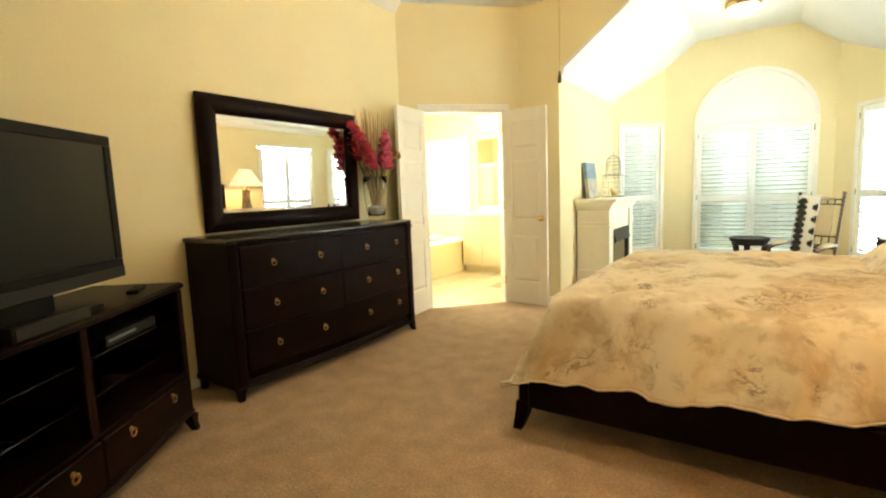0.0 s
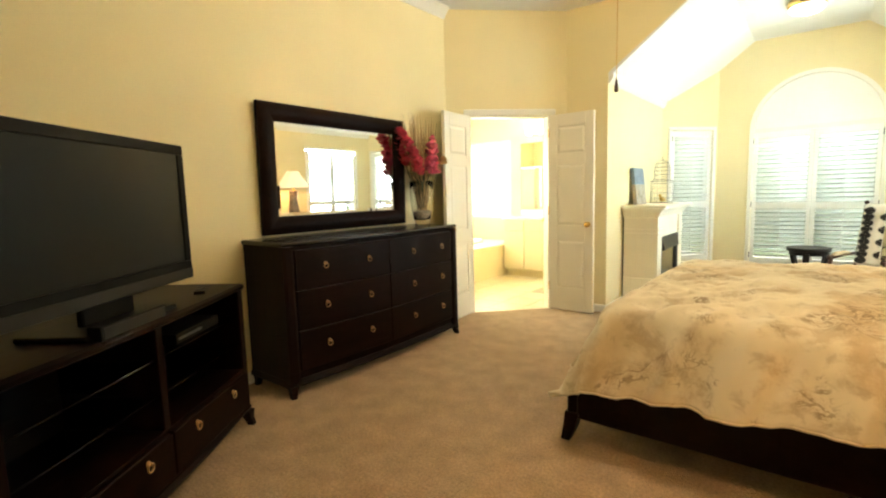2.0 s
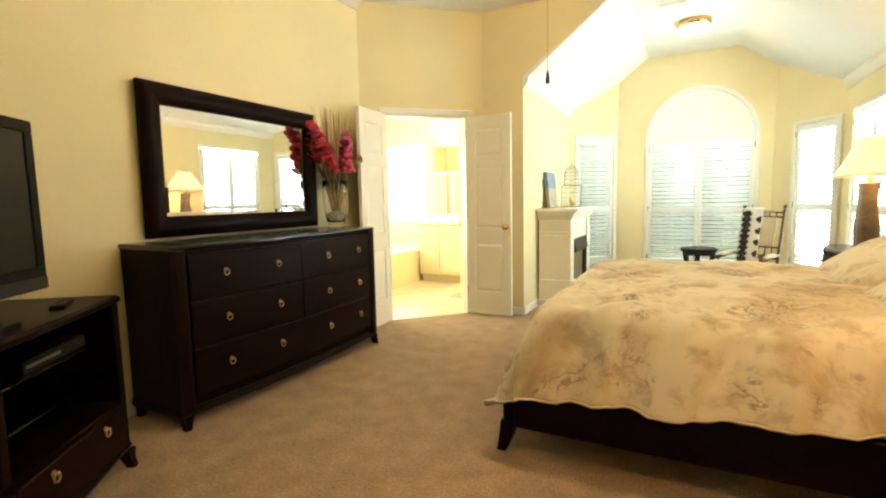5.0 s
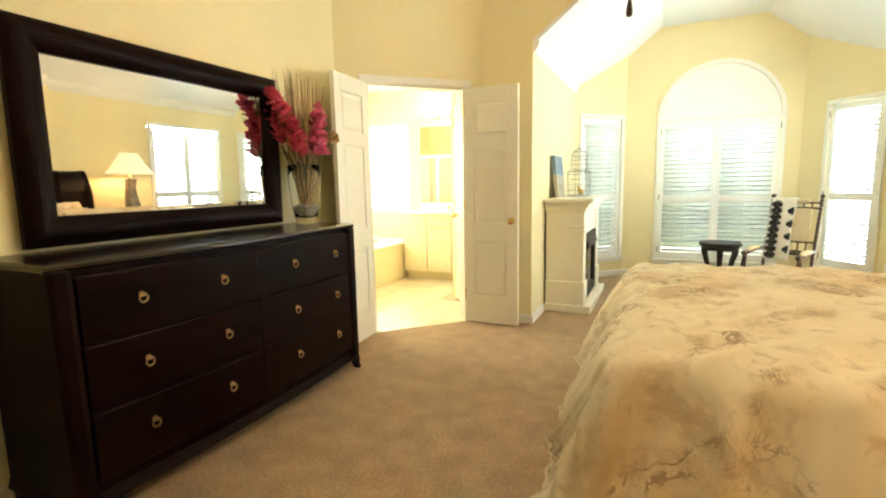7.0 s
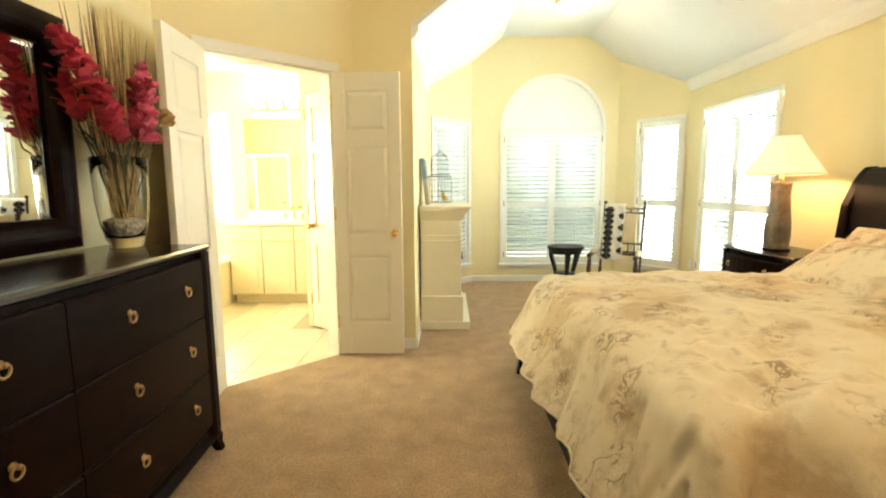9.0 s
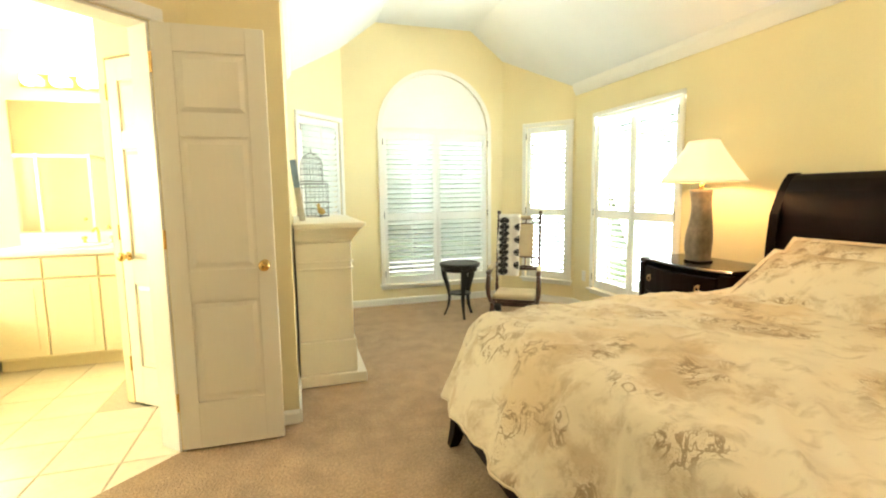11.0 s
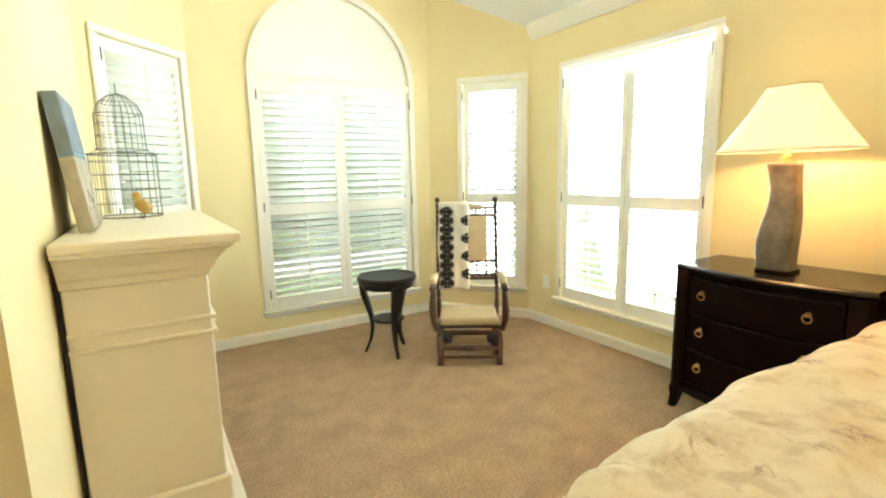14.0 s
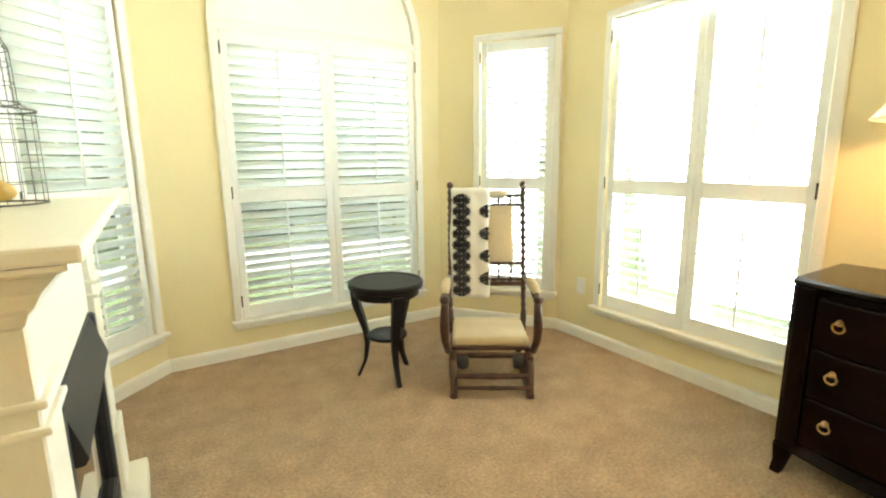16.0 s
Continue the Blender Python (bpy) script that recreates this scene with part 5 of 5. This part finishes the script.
for k in range(9):
    zc = 0.455 + 0.064 * k
    for mir in (-1, 1):
        part("embroidery", motif(RX0 + 0.062, zc, 0.076, mir), BLKCL, run_, "black scroll embroidery")
    if k % 2:
        part("embroidery", motif(RX1 - 0.004, zc, 0.078, -1), BLKCL, run_, "black scroll edging")

# ---------------------------------------------------------------- ceiling light, fan
cl_ = thing("ceiling_light", "flush brass ceiling light with a frosted glass bowl", "ceiling light", (1.2, 6.12, TOP - 0.0005))
part("pan", lathe(bmesh.new(), [(0.0, 0.0), (0.165, 0.0), (0.168, -0.03), (0.155, -0.06), (0.0, -0.061)], 32), BRASS, cl_, "polished brass pan", True)
part("bowl", lathe(bmesh.new(), [(0.148, -0.0615), (0.15, -0.08), (0.125, -0.11), (0.07, -0.13), (0.0, -0.136)], 32), glow("frosted_bowl", (1.0, 0.93, 0.78), 1.2), cl_, "lit frosted glass bowl", True)
part("finial", lathe(bmesh.new(), [(0.0, -0.134), (0.011, -0.137), (0.006, -0.148), (0.0, -0.152)], 12), BRASS, cl_)

# Only the chain comes into view; the fan above it is assumed.
fan = thing("ceiling_fan", "assumed ceiling fan with an added fill light and long pull chain", "ceiling fan", (0.675, 2.37, TOP - 0.0005))
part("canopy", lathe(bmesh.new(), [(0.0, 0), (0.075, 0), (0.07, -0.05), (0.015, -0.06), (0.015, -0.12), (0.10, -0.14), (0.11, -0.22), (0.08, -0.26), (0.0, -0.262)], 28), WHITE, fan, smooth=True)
BLADE = mat("pale_fan_blade", (0.6, 0.55, 0.45), 0.5, grain=0.1, scale=30, stretch=(0.1, 1, 1))
for k in range(5):
    bm = B((0.13, -0.06, -0.2), (0.6, 0.06, -0.192), 0.003)
    bmesh.ops.transform(bm, matrix=pose(0, 0, 0, 0, 0, 72 * k + 20) @ pose(0, 0, 0, 8), verts=bm.verts[:])
    part("blade", bm, BLADE, fan)
# Glowing bowl added to give the fill light a fitting.
part("fill_light_bowl", lathe(bmesh.new(), [(0.10, -0.263), (0.11, -0.29), (0.08, -0.335), (0.0, -0.35)], 28), glow("fill_glow_bowl", (1.0, 0.85, 0.6), 1.5), fan, "added glowing bowl for the warm fill light", True).visible_shadow = False
part("pull_chain", tube(bmesh.new(), [(-0.06, -0.05, -0.24), (-0.06, -0.05, -1.30)], 0.0016, 5), BRASS, fan, "thin brass pull chain")
part("chain_fob", lathe(bmesh.new(), [(0.003, 0.06), (0.006, 0.045), (0.010, 0.018), (0.009, 0.004), (0.0, 0.0)], 12, (-0.06, -0.05, -1.355)), TURNED, fan, "small wooden fob", True)

vent = thing("ceiling_vent", "small white slatted air vent in the alcove ceiling", "vent", (1.01, 5.43, TOP - 0.0005))
bm = bmesh.new()
for lo, hi in (((-0.15, -0.08, -0.012), (-0.125, 0.08, 0)), ((0.125, -0.08, -0.012), (0.15, 0.08, 0)), ((-0.125, -0.08, -0.012), (0.125, -0.055, 0)), ((-0.125, 0.055, -0.012), (0.125, 0.08, 0))):
    box(bm, lo, hi, 0.003)
part("frame", bm, WHITE, vent)
# No opening is cut: a thin black sheet paints the shade between the slats.
part("vent_shade", B((-0.125, -0.055, -0.002), (0.125, 0.055, -0.0005)), BLACK, vent, "flat black sheet for the shade behind the slats")
for k in range(6):
    part("slat", B((-0.124, -0.05 + 0.018 * k, -0.011), (0.124, -0.042 + 0.018 * k, -0.004), 0.001), WHITE, vent)

part_outlet = lambda at, rz: thing("wall_outlet", "white electrical outlet plate low on the yellow wall", "outlet", at, rz)
o1 = part_outlet((EX - 0.0005, 6.44, 0.36), 180)
part("plate", B((0, -0.035, -0.057), (0.006, 0.035, 0.057), 0.003), WHITE, o1)
for z in (-0.025, 0.025):
    part("socket", B((0.006, -0.015, z - 0.014), (0.0085, 0.015, z + 0.014), 0.003), SHUTTER, o1)

# ---------------------------------------------------------------- bathroom seen through the doorway
bw = lambda n, a, b, **k: wall(n, a, b, material=BATHWALL, z1=2.72, **k)
BN, BWX = 6.72, -3.75
CL0, CL1 = Vector((-1.30, 5.37)), Vector((-0.72, 4.907))     # closet wall
bw("wall_bath_north", (BWX, BN), (-1.20, BN), openings=[(0.31, 1.21, 0.85, 2.1, False)])
bw("wall_bath_west", (BWX, 3.60), (BWX, BN), openings=[(0.9, 2.5, 0.85, 2.1, False)])
bw("wall_bath_south", (WX - T - 0.002, 3.60), (BWX, 3.60))
bw("wall_bath_east", (CL0.x, BN), tuple(CL0))
bw("wall_bath_closet", tuple(CL0), tuple(CL1), openings=[(0.06, 0.71, 0, 2.04, False)])
solid("ceiling_bath", slab(bmesh.new(), [(BWX - T, 3.46), (WX - T - 0.002, 3.46), (WX - T - 0.002, 3.86), (-0.72, 4.93), (-0.6, 5.05), (-1.16, 5.5), (-1.16, BN + T), (BWX - T, BN + T)], 2.55, 2.65), CEIL,
      "white bathroom ceiling", "ceiling", "structure")
bf = thing("floor_bath", "cream square ceramic tiles with pale grout", "floor", (0, 0, 0), kind="structure")
GROUT = mat("pale_grout", (0.50, 0.44, 0.33), 0.8, grain=0.1, scale=80)
part("grout", slab(bmesh.new(), [(BWX, 3.60), (WX - T, 3.60), (WX - T, WX + 5.46 + T * 0.4), (D0.x, D0.y + 0.012), (D1.x, D1.y + 0.012), tuple(CL1), tuple(CL0), (CL0.x, BN), (BWX, BN)], -0.11, -0.006), GROUT, bf)
for u0, lab in ((0.14, "white panelled closet door, closed"),):
    p = CL0 + (CL1 - CL0).normalized() * 0.067
    panel_door("door_3", (p.x, p.y, 0.008), math.degrees(math.atan2(CL1.y - CL0.y, CL1.x - CL0.x)), 0.635, "white six-panel closet door in the bathroom, closed", 0.06)

van = thing("vanity", "cream bathroom vanity cabinet with white countertop", "vanity", (-1.832, BN - 0.001, 0))
CAB = mat("cream_cabinet_paint", (0.80, 0.72, 0.50), 0.45, grain=0.02, scale=60, blotch=0.03)
part("body", B((-0.525, -0.55, 0.10), (0.525, -0.001, 0.85), 0.003), CAB, van)
part("toe_kick", B((-0.515, -0.48, 0.0), (0.515, -0.002, 0.099)), CAB, van)
for k in range(3):
    a = -0.515 + 0.343 * k
    part("drawer_front", B((a + 0.006, -0.568, 0.69), (a + 0.337, -0.5505, 0.835), 0.004), CAB, van)
    d = part("door", B((a + 0.006, -0.568, 0.115), (a + 0.337, -0.5505, 0.675), 0.004), CAB, van)
    part("inset_panel", B((a + 0.06, -0.572, 0.17), (a + 0.283, -0.5685, 0.62), 0.002), CAB, d)
part("countertop", B((-0.529, -0.585, 0.8505), (0.529, -0.001, 0.89), 0.008, 2), PORCELAIN, van, "white countertop")
part("backsplash", B((-0.529, -0.02, 0.8905), (0.529, -0.001, 0.98), 0.004), PORCELAIN, van)
part("basin", lathe(bmesh.new(), [(0.21, 0.0), (0.215, 0.008), (0.2, 0.01), (0.15, -0.0), (0.0, -0.003)], 28, (-0.05, -0.30, 0.8905), squash=(1, 0.75)), PORCELAIN, van, smooth=True)
tap = thing("tap", "brass basin tap on the white countertop", "tap", (-1.80, BN - 0.09, 0.8902))
part("spout", tube(bmesh.new(), [(0, 0, 0), (0, 0, 0.09), (0, -0.03, 0.125), (0, -0.09, 0.12), (0, -0.11, 0.10)], 0.011, 8), BRASS, tap, smooth=True)
for s in (-1, 1):
    part("tap_handle", lathe(bmesh.new(), [(0.02, 0), (0.012, 0.012), (0.01, 0.03), (0.022, 0.04), (0.018, 0.055), (0.0, 0.06)], 14, (s * 0.1, 0, 0)), BRASS, tap, smooth=True)
bm_ = thing("bath_mirror", "frameless mirror above the vanity", "mirror", (-1.94, BN - 0.001, 0.99))
part("mirror_glass", B((-0.42, -0.007, 0), (0.60, -0.001, 1.03), 0.002), MIRROR, bm_)
vl = thing("vanity_light", "lit bulb bar above the bathroom mirror", "wall light", (-1.85, BN - 0.001, 2.17))
part("back_plate", B((-0.40, -0.03, -0.05), (0.34, -0.001, 0.05), 0.006), BRASS, vl)
BULBM = glow("lit_globe", (1.0, 0.88, 0.65), 4.0)
for k in range(4):
    bm = bmesh.new()
    bmesh.ops.create_icosphere(bm, subdivisions=2, radius=0.055, matrix=Matrix.Translation((-0.31 + 0.187 * k, -0.088, 0)))
    part("globe_bulb", bm, BULBM, vl, "lit frosted globe bulb", True)
tub = thing("bathtub", "white bathtub set in a cream tiled platform", "bathtub", (-3.15, 5.75, 0))
part("platform", B((-0.595, -1.1, 0), (0.78, 0.965, 0.48), 0.006), CAB, tub)
bm = bmesh.new()
rows = []
for a, z in ((1.0, 0.481), (1.0, 0.52), (0.93, 0.525), (0.86, 0.50), (0.8, 0.484)):
    rows.append(([(x * a - 0.05, y * a - 0.07) for x, y in rrect(0.44, 0.82, 32, 3)], z))
part("tub_rim", loft(bm, rows), PORCELAIN, tub, smooth=True)
# window_6 is assumed, out of view, as an opening for the added lamp.
for nm, at, rz, w, n in (("window_5", (BWX + 0.31, BN), 0, 0.90, "bathroom window over the tub, bright with daylight"), ("window_6", (BWX, 4.5), 90, 1.60, "wide bathroom window assumed on the unseen west wall")):
    w_ = thing(nm, n, "window", (at[0], at[1], 0), rz, kind="structure")
    bm = bmesh.new()
    for lo, hi in (((0, 0.02, 0.85), (0.05, 0.09, 2.1)), ((w - 0.05, 0.02, 0.85), (w, 0.09, 2.1)), ((0.05, 0.02, 0.85), (w - 0.05, 0.09, 0.9)), ((0.05, 0.02, 2.05), (w - 0.05, 0.09, 2.1)), ((w / 2 - 0.02, 0.02, 0.9), (w / 2 + 0.02, 0.09, 2.05))):
        box(bm, lo, hi)
    part("window_frame", bm, WHITE, w_)
    part("pane", B((0.05, 0.05, 0.9), (w - 0.05, 0.054, 2.05)), FROST, w_, "frosted window pane").visible_shadow = False

# Glowing panel added behind window_5 so that its pane turns bright mint.
solid("backdrop", B((BWX - 0.3, BN + 0.75, 0.2), (BWX + 1.5, BN + 0.78, 2.9)), glow("mint_glow_panel", (0.80, 1.0, 0.86), 2.2), "glowing mint panel standing in for daylight beyond the frosted window", "backdrop", "structure")

shower = thing("shower_enclosure", "white-framed clear glass shower enclosure in the bathroom corner", "shower", (-2.66, 4.35, 0))
SHX, SHY = BWX + 2.66 + 0.002, 3.602 - 4.35
for x, y in ((0, 0), (SHX / 2, 0), (SHX + 0.016, 0), (0, SHY + 0.016)):
    part("post", B((x - 0.016, y - 0.016, 0.0), (x + 0.016, y + 0.016, 1.80), 0.003), WHITE, shower)
for x0, x1 in ((SHX + 0.033, SHX / 2 - 0.017), (SHX / 2 + 0.017, -0.017)):
    for z in (0.06, 1.77):
        part("rail", B((x0, -0.012, z - 0.02), (x1, 0.012, z + 0.02), 0.003), WHITE, shower)
    part("pane", B((x0, -0.003, 0.081), (x1, 0.003, 1.749)), GLASS, shower, "clear glass panel").visible_shadow = False
for z in (0.06, 1.77):
    part("rail", B((-0.012, SHY + 0.033, z - 0.02), (0.012, -0.017, z + 0.02), 0.003), WHITE, shower)
part("pane", B((-0.003, SHY + 0.033, 0.081), (0.003, -0.017, 1.749)), GLASS, shower, "clear glass panel").visible_shadow = False
part("handle", lathe(bmesh.new(), [(0.012, 0), (0.010, 0.02), (0.022, 0.03), (0.020, 0.045), (0.0, 0.05)], 14, (-0.08, 0.003, 1.0), pose(0, 0, 0, -90)), BRASS, shower, "brass door knob", True)

# ---------------------------------------------------------------- garden beyond the windows
GRASS = mat("lawn_grass", (0.085, 0.12, 0.04), 0.9, grain=0.4, scale=30, bump=0.03, blotch=0.3, blotch_scale=0.6)
LEAF = mat("shrub_leaves", (0.12, 0.16, 0.08), 0.55, grain=0.3, scale=14, blotch=0.3, blotch_scale=1.2)
PAVE = mat("pale_concrete", (0.42, 0.40, 0.36), 0.85, grain=0.1, scale=30, blotch=0.12, blotch_scale=1.5)
bm = bmesh.new()
v = [bm.verts.new(p) for p in ((-300, -300, -0.3), (300, -300, -0.3), (300, 300, -0.3), (-300, 300, -0.3))]
bm.faces.new(v)
solid("ground", bm, GRASS, "mown green lawn", "lawn", "structure")
solid("garden_path", B((-14, 11.2, -0.33), (16, 12.6, -0.27), 0.01), PAVE, "pale concrete garden path", "path", "structure")


def shrub(at, r, h, seed, label):
    s = thing("shrub", label, "shrub", at, group="garden shrubs")
    rg = random.Random(seed)
    part("stem", tube(bmesh.new(), [(0, 0, -0.05), (0.03, 0, h * 0.3), (0.0, 0.05, h * 0.6)], [0.05, 0.04, 0.02], 6), TURNED, s)
    verts, faces = [], []
    for k in range(1400):
        a, b, q = rg.uniform(0, 6.283), rg.uniform(-1, 1), rg.random() ** 0.4
        lump = 0.75 + 0.35 * noise.noise((math.cos(a) * 2 + seed, math.sin(a) * 2, b * 2))
        p = Vector((math.cos(a) * math.sqrt(1 - b * b) * r * q * lump, math.sin(a) * math.sqrt(1 - b * b) * r * q * lump, h * 0.55 + b * h * 0.5 * q * lump))
        d = Vector((rg.uniform(-1, 1), rg.uniform(-1, 1), rg.uniform(-0.4, 1))).normalized()
        e = d.orthogonal().normalized()
        L, w = rg.uniform(0.09, 0.17), rg.uniform(0.03, 0.055)
        i = len(verts)
        verts += [p, p + d * L * 0.5 + e * w, p + d * L, p + d * L * 0.5 - e * w]
        faces.append((i, i + 1, i + 2, i + 3))
    me = bpy.data.meshes.new("foliage")
    me.from_pydata([tuple(v_) for v_ in verts], [], faces)
    me.materials.append(LEAF)
    piece("foliage", me, s)
    return s


def tree(at, h, seed):
    """A broad garden tree: tapered trunk, limbs, and a loose crown of many leaves."""
    t_ = thing("tree", "broad leafy green tree at the end of the garden", "tree", at, group="garden trees")
    rg = random.Random(seed)
    part("trunk", tube(bmesh.new(), [(0, 0, -0.1), (0.05, 0.02, h * 0.25), (-0.04, 0.05, h * 0.5), (0.02, 0, h * 0.8)], [0.2, 0.15, 0.11, 0.03], 8), TURNED, t_)
    tips = []
    for k in range(11):
        a, z = 2.4 * k, h * (0.12 + 0.065 * k)
        L = h * 0.36 * (1 - 0.045 * k) * rg.uniform(0.8, 1.1)
        tip = Vector((L * math.cos(a), L * math.sin(a), z + L * 0.3))
        part("limb", tube(bmesh.new(), [(0, 0, z), (tip.x * 0.5, tip.y * 0.5, z + L * 0.2), tuple(tip)], [0.06, 0.04, 0.015], 6), TURNED, t_)
        tips += [tip, tip * 0.6 + Vector((0, 0, z * 0.4 + L * 0.1))]
    verts, faces = [], []
    for tip in tips:
        rad = h * rg.uniform(0.11, 0.17)
        for k in range(260):
            p = tip + Vector((rg.gauss(0, 1), rg.gauss(0, 1), rg.gauss(0, 0.75))) * rad * 0.6
            d = Vector((rg.uniform(-1, 1), rg.uniform(-1, 1), rg.uniform(-0.6, 0.8))).normalized()
            e = d.orthogonal().normalized()
            L, w = rg.uniform(0.16, 0.3), rg.uniform(0.06, 0.11)
            i = len(verts)
            verts += [p, p + d * L * 0.5 + e * w, p + d * L, p + d * L * 0.5 - e * w]
            faces.append((i, i + 1, i + 2, i + 3))
    me = bpy.data.meshes.new("crown")
    me.from_pydata([tuple(v_) for v_ in verts], [], faces)
    me.materials.append(LEAF)
    piece("crown", me, t_)
    return t_


big = tree((1.8, 19.5, -0.3), 8.5, 4)
for x, y, r_ in ((-3.2, 18.4, 70), (6.6, 18.8, 160), (-8.0, 15.5, 250), (-1.0, 23.0, 20), (4.4, 23.0, 310), (11.5, 19.0, 120), (-11.0, 10.5, 200)):
    copy_thing(big, pose(x, y, -0.3, 0, 0, r_))
proto = shrub((-1.6, 13.6, -0.3), 1.3, 2.6, 3, "leafy green garden shrub beyond the path")
rg = random.Random(11)
for k, (x, y) in enumerate(((-5.2, 15.8), (-3.4, 16.6), (0.6, 14.6), (2.7, 14.0), (4.8, 13.6), (7.0, 12.6), (-4.6, 13.8), (-7.2, 12.0), (9.5, 14.5), (-6.2, 7.4), (-7.5, 5.0))):
    copy_thing(proto, pose(x, y, -0.3, 0, 0, rg.uniform(0, 360)))

# floor tiles of the bathroom
n_t, ts = 0.33, 0.33 - 0.006
bm = bmesh.new()
a = [bm.verts.new((sx * ts / 2, sy * ts / 2, 0)) for sx, sy in ((-1, -1), (1, -1), (1, 1), (-1, 1))]
b = [bm.verts.new((sx * (ts / 2 - 0.003), sy * (ts / 2 - 0.003), 0.005)) for sx, sy in ((-1, -1), (1, -1), (1, 1), (-1, 1))]
bm.faces.new(b)
for k in range(4):
    bm.faces.new((a[k], a[(k + 1) % 4], b[(k + 1) % 4], b[k]))
TILE_ME = mesh_of("tile", bm, TILE)
for i in range(9):
    for j in range(11):
        x, y = BWX + 0.17 + 0.33 * i, 3.77 + 0.33 * j
        inside = y - x - 5.46 > -0.24 and (x < CL0.x - 0.1 or (x - CL0.x) * 0.62 + (y - CL0.y) * 0.78 < 0.02)
        if inside and y < BN - 0.1:
            piece("tile", TILE_ME, bf, pose(x, y, -0.006))
